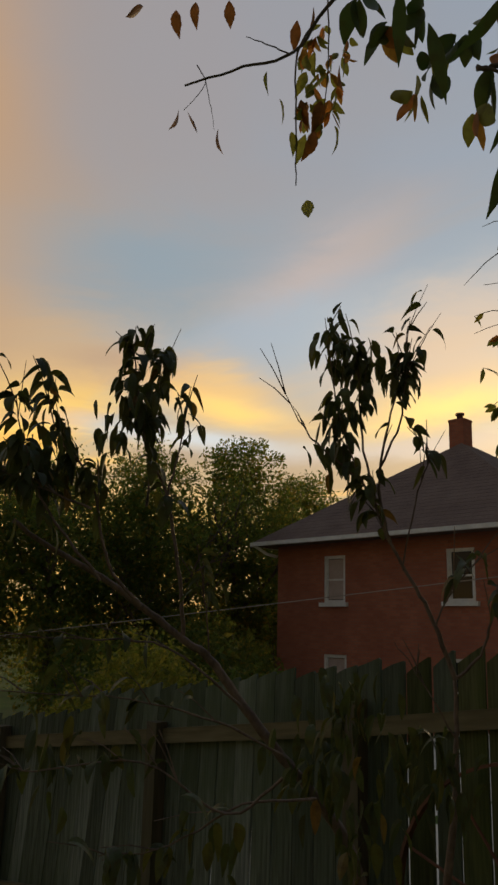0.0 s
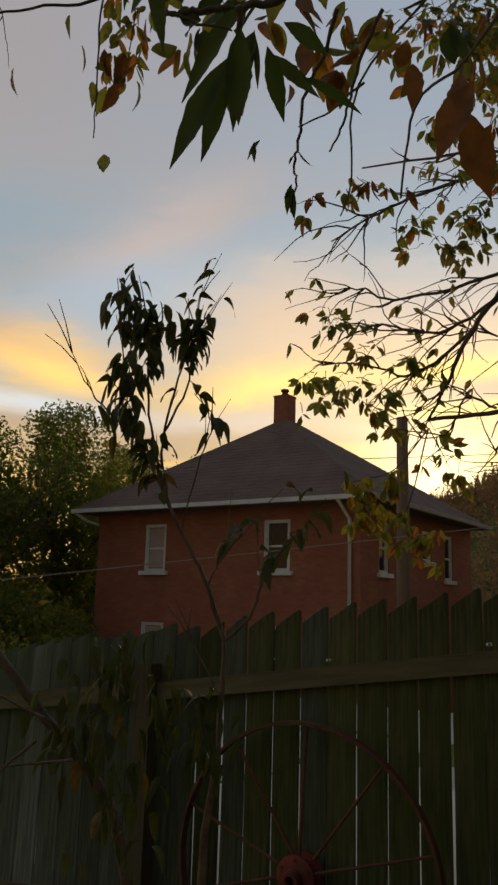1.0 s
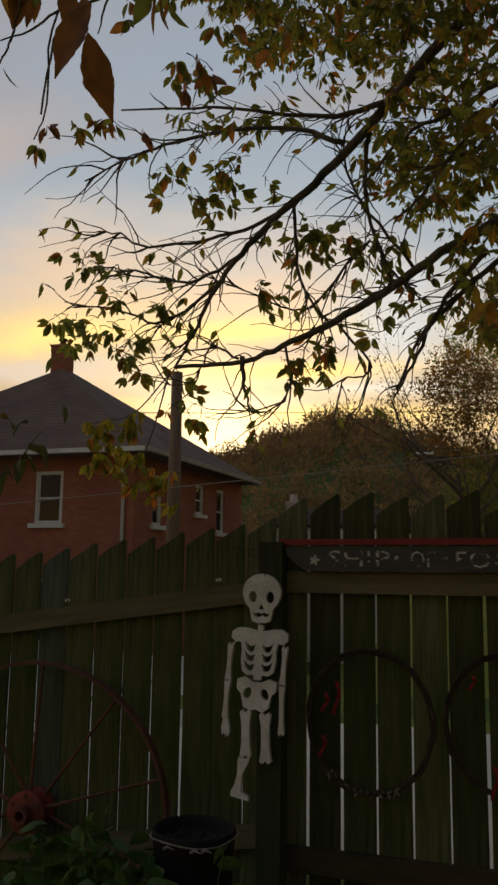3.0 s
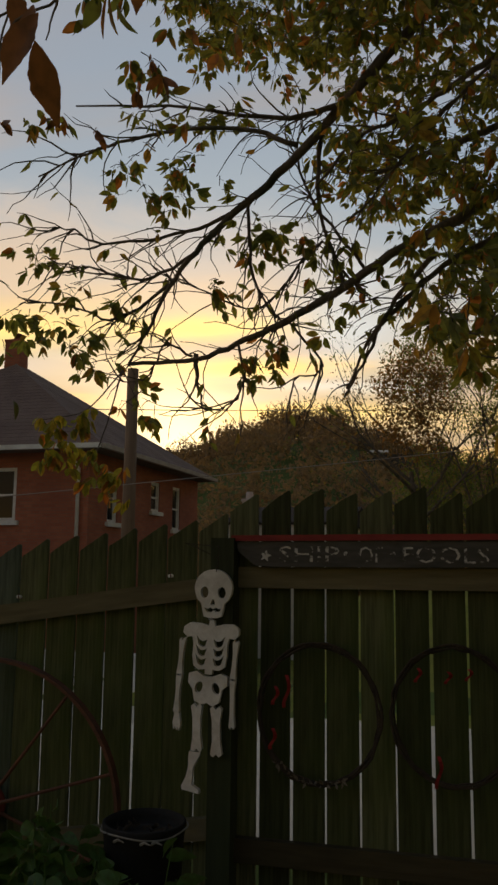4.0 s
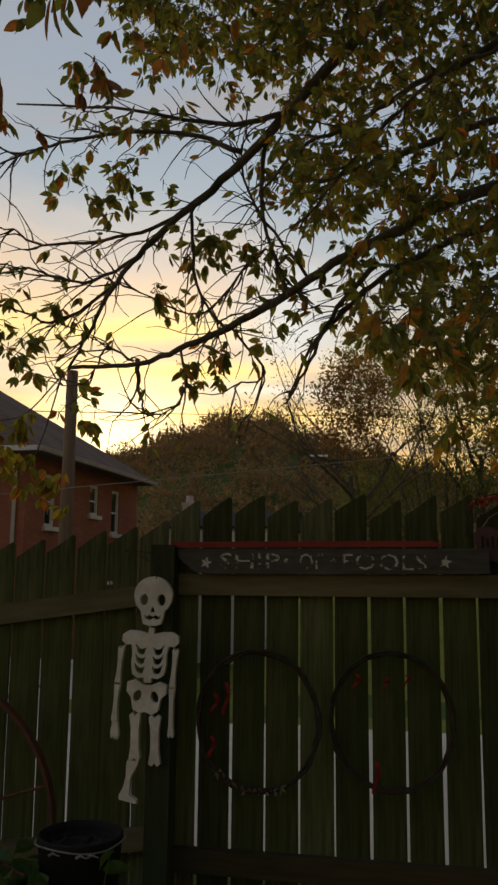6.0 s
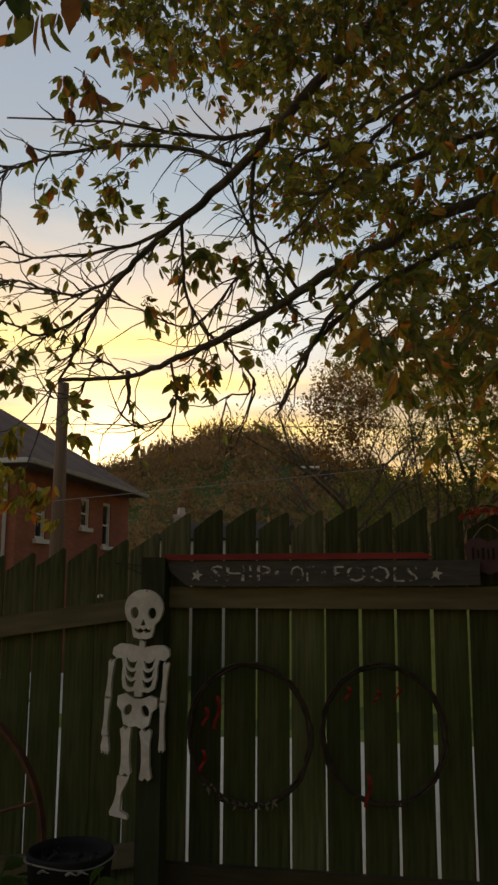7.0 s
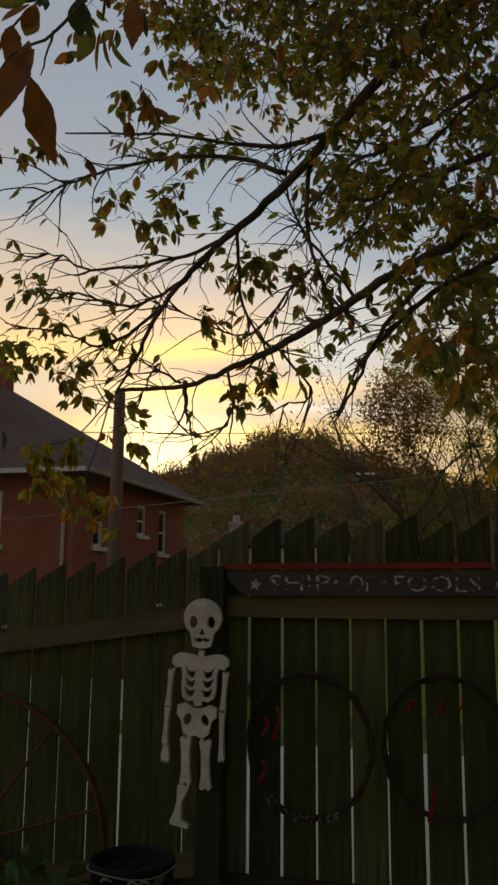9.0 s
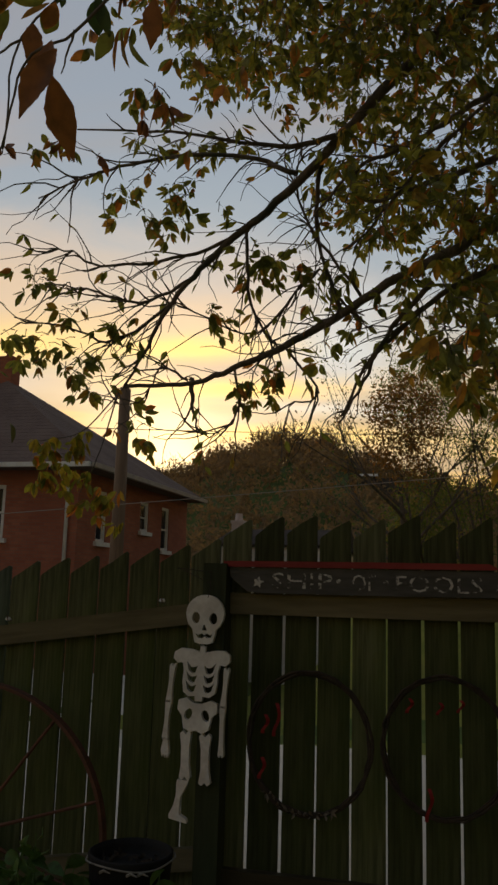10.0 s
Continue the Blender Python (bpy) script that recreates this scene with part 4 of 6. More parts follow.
def letters(text, x, z, h, width, parent, y=-0.076):
    cu = bpy.data.curves.new("letters", "FONT")
    cu.body, cu.size, cu.extrude, cu.resolution_u = text, h * 1.38, 0.0012, 2
    tmp = new("letters", cu)
    me = bpy.data.meshes.new_from_object(tmp.evaluated_get(bpy.context.evaluated_depsgraph_get()))
    bpy.data.objects.remove(tmp)
    xs = [v.co.x for v in me.vertices]
    k = width / (max(xs) - min(xs))
    x -= min(xs) * k
    me.materials.append(M["letter"])
    return part("lettering", me, None, parent, "worn white painted letters", m=pose(x, y, z, 90) @ Matrix.Diagonal((k, 1, 1, 1)))


def star(cx, cz, r, parent):
    g = Geo()
    g.plate([(cx + (r if i % 2 == 0 else r * 0.42) * math.sin(math.pi * i / 5 + 0.2), cz + (r if i % 2 == 0 else r * 0.42) * math.cos(math.pi * i / 5 + 0.2)) for i in range(10)][::-1], -0.0775, -0.0755)
    part("star", g, M["letter"], parent, "white painted star")


def build_sign():
    sign = thing("wooden_sign", "long dark wooden sign with red top edge and worn white letters", "sign")
    g = Geo()
    g.plate([(-0.09, 1.643), (-0.085, 1.60), (0.0, 1.535), (0.05, 1.531), (0.6, 1.534), (1.16, 1.542), (1.29, 1.545), (1.29, 1.650), (0.6, 1.648)][::-1], -0.075, -0.045)
    part("board", g, M["sign"], sign, "dark weathered board")
    g = Geo()
    g.plate([(-0.115, 1.646), (0.5, 1.651), (1.07, 1.656), (1.10, 1.662), (1.06, 1.682), (0.5, 1.679), (-0.115, 1.672)], -0.085, -0.040)
    part("top_strip", g, M["red"], sign, "faded red strip")
    for x in (0.02, 0.62, 1.2):
        g = Geo()
        g.box(x, x + 0.05, -0.044, -0.002, 1.54, 1.64)
        part("bracket", g, M["sign"], sign)
    for text, x, w in (("SHIP", 0.113, 0.275), ("OF", 0.475, 0.105), ("FOOLS", 0.668, 0.362)):
        letters(text, x, 1.556, 0.072, w, sign)
    star(0.048, 1.580, 0.030, sign)
    star(1.108, 1.592, 0.030, sign)
    for x in (0.418, 0.625):
        g = Geo()
        g.plate(oval(x, 1.592, 0.011, 0.011, 8)[::-1], -0.0775, -0.0755)
        part("dot", g, M["letter"], sign)


def build_hoop(cx, cz, r, ribbons, leafy_foot):
    hoop = thing("vine_wreath", "dark thin vine hoop wreath with red ribbon scraps on the fence", "wreath", group="wreaths on the fence")
    for k in range(4):
        g = Geo()
        pts = ring(cx, cz, r + 0.005 * (k - 1.5), r + 0.026 + 0.005 * (k - 1.5), -0.055 - 0.008 * (k % 2), 44, 0.005)
        pts[-1] = pts[0]
        g.tube(pts, [random.uniform(0.004, 0.007)] * len(pts), 6)
        part("vine", g, M["vine"], hoop)
    for a, length, k in ribbons:
        g = Geo()
        x, z = cx + k * r * math.cos(a), cz + k * r * math.sin(a)
        w = 0.014
        pts = [(x + 0.012 * math.sin(5 * t), -0.072 - 0.006 * math.sin(9 * t), z + 0.03 - length * t) for t in [i / 7 for i in range(8)]]
        v = [Vector((p[0] - w * 0.5, p[1], p[2])) for p in pts] + [Vector((p[0] + w * 0.5, p[1] + 0.006, p[2])) for p in pts]
        g.add(v + [q + Vector((0, 0.002, 0)) for q in v], [(i, i + 8, i + 9, i + 1) for i in range(7)] + [(i + 16, i + 17, i + 25, i + 24) for i in range(7)])
        part("ribbon", g, M["ribbon"], hoop, "faded red ribbon")
    if leafy_foot:
        g = Geo()
        for i in range(34):
            a = random.uniform(-2.35, -1.1)
            leaf(g, (cx + (r + random.uniform(-0.012, 0.012)) * math.cos(a), -0.07, cz + (r + 0.026) * math.sin(a)), (random.uniform(-1, 1), -0.4, random.uniform(-0.5, 0.8)), random.uniform(0.022, 0.045), 0.014, 0.5, n=2)
        part("dried_foliage", g, M["dry_leaf"], hoop, "dry pale leaves and cones")


def build_pot():
    m = pose(-0.265, -0.66, 0.012) @ Matrix.Diagonal((0.95, 0.95, 0.955, 1))
    pot = thing("plant_barrel", "black round barrel planter with a pale cord round its rim", "planter", m)
    prof = [(0.125, -0.02), (0.135, 0.0), (0.150, 0.30), (0.158, 0.50), (0.165, 0.56), (0.168, 0.585), (0.158, 0.590), (0.150, 0.56), (0.146, 0.535), (0.090, 0.545), (0.0, 0.54)]
    g, n = Geo(), 28
    for r, z in prof:
        for k in range(n):
            a = 2 * math.pi * k / n
            g.v.append(Vector((r * math.cos(a), r * math.sin(a), z)))
    for i in range(len(prof) - 1):
        for k in range(n):
            g.f.append((i * n + k, i * n + (k + 1) % n, (i + 1) * n + (k + 1) % n, (i + 1) * n + k))
    part("body", g, M["pot"], pot, m=m, smooth=True)
    g = Geo()
    pts = [(0.174 * math.cos(a) * (1 + 0.01 * math.sin(7 * a)), 0.172 * math.sin(a), 0.566 + 0.006 * math.sin(3 * a + 1)) for a in [2 * math.pi * i / 40 for i in range(41)]]
    g.tube(pts, [0.0035] * 41, 5)
    for a in (-1.9, -1.0, -1.25):
        p = Vector((0.172 * math.cos(a), 0.172 * math.sin(a), 0.55))
        g.tube([p, p + Vector((0.02, -0.01, 0.012)), p + Vector((0.045, -0.008, 0.004))], [0.006, 0.005, 0.002], 5)
    litter = Geo()
    for _ in range(30):
        a, r = random.uniform(0, 6.28), 0.135 * random.random() ** 0.5
        leaf(litter, m @ Vector((r * math.cos(a), r * math.sin(a), 0.55)), (random.uniform(-1, 1), random.uniform(-1, 1), random.uniform(0, 0.4)), random.uniform(0.03, 0.06), 0.02, 0.5, n=2)
    part("leaf_litter", litter, M["vine"], pot, "dry brown leaf litter")["kind"] = "stuff"
    part("cord", g, M["rope"], pot, "pale knotted cord", m=m)


def build_plaque():
    """A small heart-like board hung on the fence by a wire, with dark unreadable writing."""
    plaque = thing("hanging_plaque", "faded mauve painted wooden plaque hung by wire on the fence", "plaque")
    g = Geo()
    outline = [(1.232, 1.715), (1.236, 1.672), (1.262, 1.628), (1.300, 1.598), (1.335, 1.588), (1.370, 1.602), (1.405, 1.632), (1.428, 1.675), (1.430, 1.716), (1.410, 1.742), (1.372, 1.745), (1.336, 1.728), (1.298, 1.745), (1.256, 1.742)]
    g.plate(outline[::-1], -0.040, -0.022)
    part("board", g, M["plaque"], plaque)
    for x, w, h in ((1.262, 0.010, 0.050), (1.284, 0.008, 0.036), (1.304, 0.010, 0.050), (1.326, 0.008, 0.040), (1.346, 0.010, 0.050), (1.370, 0.009, 0.036), (1.392, 0.009, 0.048)):
        g = Geo()
        g.box(x, x + w, -0.043, -0.0402, 1.668 - h * 0.3, 1.668 + h * 0.7)
        part("writing", g, M["dark"], plaque, "dark illegible writing")
    g = Geo()
    g.tube([(1.268, -0.031, 1.742), (1.300, -0.026, 1.785), (1.333, -0.020, 1.806), (1.366, -0.026, 1.785), (1.398, -0.031, 1.742)], [0.0018] * 5, 5)
    part("wire", g, M["wire"], plaque, "thin hanging wire")


def build_red_creeper():
    """A short creeper runner over the picket tops, its leaves turned red."""
    rng = random.Random(91)
    ob = thing("red_creeper", "red autumn creeper runner over the picket tops", "creeper")
    g = Geo()
    path = smooth_path([(1.20, -0.02, 1.70), (1.215, -0.025, 1.80), (1.235, -0.03, 1.855), (1.28, -0.03, 1.872), (1.335, -0.025, 1.885), (1.42, -0.02, 1.86)], 4, 0.003, rng)
    g.tube(path, taper(len(path), 0.004, 0.002), 5)
    part("stem", g, M["vine"], ob)
    for p in path[7:]:
        g = Geo()
        palmate(g, p + Vector((0, -0.012, 0)), (rng.uniform(-0.5, 0.5), -0.5, rng.uniform(-0.9, 0.2)), 0.048, rng, 3, 5)
        part("leaf", g, M["red_leaf"], ob, smooth=True)


def build_rail_hooks():
    """Two small pale insulator hooks screwed to the sloping rail."""
    for x, y, z in ((-1.204, -0.090, 1.364), (-0.418, -0.060, 1.478)):
        ob = thing("rail_hook", "small pale ceramic hook screwed to the fence rail", "hook", pose(x, y, z), group="hooks on the rail")
        g = Geo()
        g.tube([(x, y + 0.03, z - 0.004), (x, y, z - 0.004), (x + 0.003, y - 0.012, z + 0.006), (x, y - 0.010, z + 0.020)], [0.003, 0.0035, 0.003, 0.002], 6)
        part("screw", g, M["rust"], ob)
        g = Geo()
        g.tube([(x - 0.012, y, z), (x - 0.005, y, z + 0.004), (x + 0.006, y, z + 0.004), (x + 0.012, y, z)], [0.006, 0.009, 0.009, 0.006], 8)
        part("insulator", g, M["bone"], ob, "pale glazed knob")


build_rail_hooks()
build_plaque()
build_red_creeper()
build_wheel()
build_skeleton_cutout()
build_sign()
build_hoop(0.290, 0.895, 0.268, ((2.4, 0.14, 0.72), (2.75, 0.08, 0.78), (3.6, 0.09, 0.85)), True)
build_hoop(0.868, 0.920, 0.256, ((2.3, 0.06, 0.85), (1.7, 0.05, 0.6), (1.2, 0.05, 0.7), (-1.9, 0.13, 0.8)), False)
build_pot()


# ---- trees far off ----
def crown(g, centre, radii, clumps, per, size, rng, spread=0.15, hollow=0.5, core=0.0):
    """Leaves in clumps through an uneven crown."""
    c = Vector(centre)
    for _ in range(int(clumps * per * core)):
        d = Vector((rng.gauss(0, 1), rng.gauss(0, 1), rng.gauss(0, 1))).normalized() * rng.uniform(0.2, 0.78)
        card(g, c + Vector((d.x * radii[0], d.y * radii[1], d.z * radii[2])), size * rng.uniform(1.8, 3.0), rng)
    for _ in range(clumps):
        d = Vector((rng.gauss(0, 1), rng.gauss(0, 1), rng.gauss(0, 1))).normalized() * (hollow + (1 - hollow) * rng.random() ** 0.5)
        p = c + Vector((d.x * radii[0], d.y * radii[1], d.z * radii[2]))
        s = spread * rng.uniform(0.6, 1.5) * min(radii)
        for _ in range(per):
            e = Vector((rng.gauss(0, 1), rng.gauss(0, 1), rng.gauss(0, 0.8)))
            q = p + e * s * min(1.0, 1.5 / max(e.length, 0.01))
            card(g, q, size * rng.uniform(0.6, 1.3), rng)


def grow(g, p, d, length, radius, rng, depth, tips=None, spread=0.55, lift=0.1, sides=6):
    """A limb that forks into thinner ones; the tips are gathered."""
    p, d = Vector(p), Vector(d).normalized()
    pts, n = [p.copy()], 4
    for i in range(n):
        d = (d + Vector((rng.uniform(-0.18, 0.18), rng.uniform(-0.18, 0.18), rng.uniform(-0.1, 0.1) + lift * 0.3))).normalized()
        p = p + d * length / n
        pts.append(p.copy())
    end = radius * 0.6
    g.tube(pts, taper(n + 1, radius, end), sides)
    if tips is not None and depth == 0:
        tips.extend(pts[2:])
    if depth > 0:
        for _ in range(3 if depth > 1 else 4):
            q = pts[rng.randint(2, n)]
            e = (d + Vector((rng.uniform(-1, 1), rng.uniform(-1, 1), rng.uniform(-0.5, 0.9) + lift)) * spread).normalized()
            grow(g, q, e, length * rng.uniform(0.55, 0.8), end * rng.uniform(0.5, 0.75), rng, depth - 1, tips, spread, lift, max(4, sides - 1))


def far_tree(label, x, y, height, radii, leaves, mat, clumps, per, size, seed, thick=0.22, hollow=0.35, core=0.0, spread=0.15):
    rng = random.Random(seed)
    z = ground_height(x, y) - 0.1
    tree = thing("tree", label, "tree", pose(x, y, z))
    tips, g = [], Geo()
    top = z + height
    g.tube([(x, y, z), (x + 0.1, y, z + height * 0.25), (x + rng.uniform(-0.2, 0.2), y, z + height * 0.55)], [thick, thick * 0.8, thick * 0.5], 9)
    for k in range(6):
        a = k * 1.05 + rng.uniform(0, 0.6)
        grow(g, (x + 0.05, y, z + height * rng.uniform(0.22, 0.55)), (math.cos(a), math.sin(a), rng.uniform(0.5, 1.4)), height * 0.28, thick * 0.42, rng, 2, tips)
    part("trunk", g, M["bark"], tree, "dark trunk and limbs", m=Matrix())
    g = Geo()
    cz = top - radii[2]
    crown(g, (x, y, cz), radii, clumps, per, size, rng, spread, hollow, core)
    for p in tips[::2]:
        for _ in range(max(2, per // 6)):
            card(g, p + Vector((rng.gauss(0, 0.25), rng.gauss(0, 0.25), rng.gauss(0, 0.2))), size * rng.uniform(0.6, 1.2), rng)
    tagged(part("crown", g, M[mat], tree, leaves, m=Matrix()), kind="stuff")


def shrub(label, x, y, radii, mat, clumps, per, size, seed):
    rng = random.Random(seed)
    z = ground_height(x, y)
    ob = thing("shrub", label, "shrub", pose(x, y, z))
    g = Geo()
    for k in range(9):
        a = k * 0.7
        grow(g, (x + 0.1 * math.cos(a), y + 0.1 * math.sin(a), z - 0.05), (math.cos(a) * 0.6, math.sin(a) * 0.6, 1), radii[2] * 0.9, 0.035, rng, 1, None)
    part("stem", g, M["bark"], ob, m=Matrix())
    g = Geo()
    crown(g, (x, y, z + radii[2] * 0.95), radii, clumps, per, size, rng, hollow=0.2, core=0.07)
    tagged(part("crown", g, M[mat], ob, m=Matrix()), kind="stuff")


def around(az, d):
    return 1 + d * math.sin(radians(az)), -3.7 + d * math.cos(radians(az))


for az, d, h, rad, seed in ((-68, 27, 8.3, (3.4, 3.2, 3.4), 1), (-60.5, 26, 8.3, (2.8, 2.6, 3.4), 2), (-54.0, 27, 9.1, (2.3, 2.3, 3.8), 3), (-48.0, 29, 10.1, (2.3, 2.2, 4.2), 4), (-43.6, 34, 9.6, (2.0, 2.0, 4.0), 5), (-76, 25, 8.2, (3.6, 3.4, 4.0), 6)):
    x, y = around(az, d)
    far_tree("leafy tree with dense dark green crown behind the lawn", x, y, h, rad, "dense dark green leaves", "tree_leaf", 190, 120, 0.078, seed, core=0.025)
for az, d, rad, seed, label in ((-54.5, 16.0, (1.35, 1.3, 1.85), 11, "yellow-green arching shrub beyond the fence"), (-58.5, 15.0, (1.0, 0.9, 1.25), 12, "yellow-green arching shrub beyond the fence"), (-53, 18, (1.5, 1.4, 1.0), 13, "dark green shrub beside the brick house"), (-47, 19.5, (1.5, 1.4, 1.2), 14, "dark green shrub beside the brick house"), (-74, 30, (2.4, 2.0, 1.8), 15, "dark green shrub at the lawn's edge"), (-57, 23, (2.4, 2.0, 1.7), 16, "dark green shrub at the lawn's edge"), (-50, 24, (2.2, 2.0, 1.8), 17, "dark green shrub at the lawn's edge"), (-45, 30, (2.6, 2.0, 2.6), 28, "dark green shrub at the lawn's edge"), (-66, 60, (5.5, 2.0, 2.6), 18, "dark green hedge shrub behind the trees"), (-60, 40, (4.2, 2.0, 2.2), 19, "dark green hedge shrub behind the trees"), (-54, 41, (4.2, 2.0, 2.3), 20, "dark green hedge shrub behind the trees"), (-48, 42, (4.2, 2.0, 2.4), 26, "dark green hedge shrub behind the trees")):
    x, y = around(az, d)
    shrub(label, x, y, rad, "shrub_leaf" if seed < 13 else "tree_leaf", 120, 60, 0.055 if seed < 13 else 0.07, seed)
for az, d, h, rad, mat, seed, cl, size, label in ((-4.4, 24, 8.4, (1.15, 1.2, 1.75), "autumn_leaf", 21, 85, 0.062, "thin tree turning rust coloured beyond the fence"), (-3.6, 34, 13.4, (1.55, 1.5, 2.1), "tree_leaf", 23, 70, 0.065, "tall sparse tree with airy crown beyond the fence"),
                                                  (4.0, 25, 10.5, (1.6, 1.8, 4.0), "tree_leaf", 24, 110, 0.06, "dark slender tree with thin crown beyond the fence"), (11, 22, 10.5, (2.6, 2.6, 4.2), "autumn_leaf", 25, 130, 0.062, "broad tree turning rust coloured beyond the fence"), (-3.0, 26, 6.2, (1.5, 1.2, 1.5), "tree_leaf", 22, 110, 0.05, "low dark tree at the foot of the hill")):
    x, y = around(az, d)
    far_tree(label, x, y, h, rad, "small sparse leaves", mat, int(cl * 1.2), 46, size, seed, 0.13, 0.15, spread=0.22)


def build_fan_tree():
    """A tree of many stems spreading from one foot, with thin feathery leaves."""
    rng = random.Random(29)
    x, y = around(1.9, 25)
    z = ground_height(x, y) - 0.1
    tree = thing("tree", "grey-green feathery tree of many spreading stems beyond the fence", "tree", pose(x, y, z))
    tips = []
    for k in range(11):
        g = Geo()
        lean = -0.42 + 0.075 * k + rng.uniform(-0.04, 0.04)
        p, d, trail = Vector((x + 0.05 * (k - 5), y + rng.uniform(-0.2, 0.2), z)), Vector((lean * 0.55, rng.uniform(-0.15, 0.15), 1)).normalized(), []
        length = rng.uniform(6.6, 8.6)
        for i in range(9):
            trail.append(p.copy())
            p = p + d * length / 8
            d = (d + Vector((lean * 0.06 + rng.uniform(-0.05, 0.05), rng.uniform(-0.05, 0.05), -0.01))).normalized()
        g.tube(trail, taper(9, 0.062, 0.010), 6)
        for _ in range(9):
            i = rng.randint(4, 8)
            grow(g, trail[i], trail[i] - trail[i - 1] + Vector((rng.uniform(-0.7, 0.7), rng.uniform(-0.5, 0.5), 0)), rng.uniform(0.7, 1.3), 0.014, rng, 1, tips, 0.6, 0.1, 4)
        part("stem", g, M["bark"], tree, "slender spreading stem", m=Matrix())
    g = Geo()
    for p in tips:
        for _ in range(5):
            card(g, p + Vector((rng.gauss(0, 0.16), rng.gauss(0, 0.16), rng.gauss(0, 0.14))), rng.uniform(0.03, 0.06), rng)
    tagged(part("crown", g, M["tree_leaf"], tree, "small sparse grey-green leaves", m=Matrix()), kind="stuff")


build_fan_tree()


def build_hill_shed():
    """A far shed with a pale roof and a railed deck on the hillside."""
    x, y = around(-6.9, 108)
    m = pose(x, y, ground_height(x, y) + 1.2, 0, 0, 6)
    shed = thing("shed", "small far shed with pale roof and railed deck on the hillside", "shed", m)
    g = Geo()
    g.box(-1.1, 1.0, 0, 2, -2.0, 0.15, m)
    part("wall", g, M["sign"], shed)
    g = Geo()
    g.add([m @ Vector(p) for p in ((-1.5, -0.5, 0.05), (1.2, -0.5, 0.05), (1.2, 1.5, 0.55), (-1.5, 1.5, 0.55), (-1.5, -0.5, 0.15), (1.2, -0.5, 0.15), (1.2, 1.5, 0.65), (-1.5, 1.5, 0.65))], [(0, 3, 2, 1), (4, 5, 6, 7), (0, 1, 5, 4), (1, 2, 6, 5), (2, 3, 7, 6), (3, 0, 4, 7)])
    part("roof", g, M["concrete"], shed, "pale flat-pitched roof")
    g = Geo()
    g.box(1.2, 4.6, 0, 2, -2.0, -0.1, m)
    part("deck", g, M["sign"], shed)
    for k in range(9):
        g = Geo()
        g.box(1.25 + 0.4 * k, 1.33 + 0.4 * k, 0, 0.08, -0.1, 0.8, m)
        part("baluster", g, M["rail"], shed)
    g = Geo()
    g.box(1.2, 4.6, -0.02, 0.10, 0.8, 0.92, m)
    part("handrail", g, M["rail"], shed)


build_hill_shed()
for az, d, rad, seed in ((-14, 30, (4.0, 2.5, 1.6), 31), (-6, 28, (3.6, 2.5, 1.5), 32), (1, 26, (3.6, 2.5, 1.5), 33), (7, 24, (3.0, 2.5, 1.6), 34), (-18, 40, (4.0, 3.0, 1.8), 35)):
    x, y = around(az, d)
    shrub("dark brownish hedge bush at the foot of the hill", x, y, rad, "woods", 150, 40, 0.11, seed)


def build_woods():
    """Autumn woods over the hill, uneven along the crest."""
    rng = random.Random(41)
    g, t = Geo(), Geo()
    for i in range(2600):
        az = rng.uniform(-34, 16)
        d = rng.uniform(58, 150) if i % 4 else rng.uniform(118, 142)
        x, y = around(az, d)
        z = ground_height(x, y)
        h = rng.uniform(1.2, 3.4) * (0.7 + d / 220)
        if 96 < d < 112 and -8.2 < az < -4.0:
            h *= 0.4
        for _ in range(34):
            e = Vector((rng.gauss(0, 1), rng.gauss(0, 1), rng.gauss(0, 1)))
            e *= h * 0.33 * min(1.0, 1.7 / max(e.length, 0.01))
            card(g, Vector((x + e.x, y + e.y, z + h * 0.62 + e.z)), rng.uniform(0.16, 0.40) * (0.7 + d / 220), rng)
        if i % 4 == 0:
            t.tube([(x, y, z - 0.3), (x + rng.uniform(-0.2, 0.2), y, z + h * 1.35)], [0.10, 0.02], 4, False)
            for _ in range(5):
                a = rng.uniform(0, 6.28)
                q = Vector((x, y, z + h * rng.uniform(0.7, 1.2)))
                t.tube([q, q + Vector((math.cos(a) * h * 0.3, math.sin(a) * h * 0.3, h * 0.35))], [0.035, 0.012], 3, False)
    # bare trees standing above the crest
    for _ in range(150):
        az, d = rng.uniform(-21, 3), rng.uniform(122, 140)
        x, y = around(az, d)
        p = Vector((x, y, ground_height(x, y) - 0.2))
        grow(t, p, (rng.uniform(-0.12, 0.12), 0, 1), rng.uniform(1.6, 2.9), 0.085, rng, 2, None, 0.7, 0.25, 4)
        for _k in range(rng.randint(0, 26)):
            card(g, p + Vector((rng.gauss(0, 0.9), rng.gauss(0, 0.9), rng.uniform(2.0, 4.6))), rng.uniform(0.10, 0.22), rng)
    tagged(part("wooded_hillside", g, M["woods"]), "dark autumn woods covering the hill against the sunset", "woods", kind="stuff")
    tagged(part("bare_trunks", t, M["bark"]), "thin bare trunks and twigs along the hill's crest", "woods", kind="stuff")


build_woods()


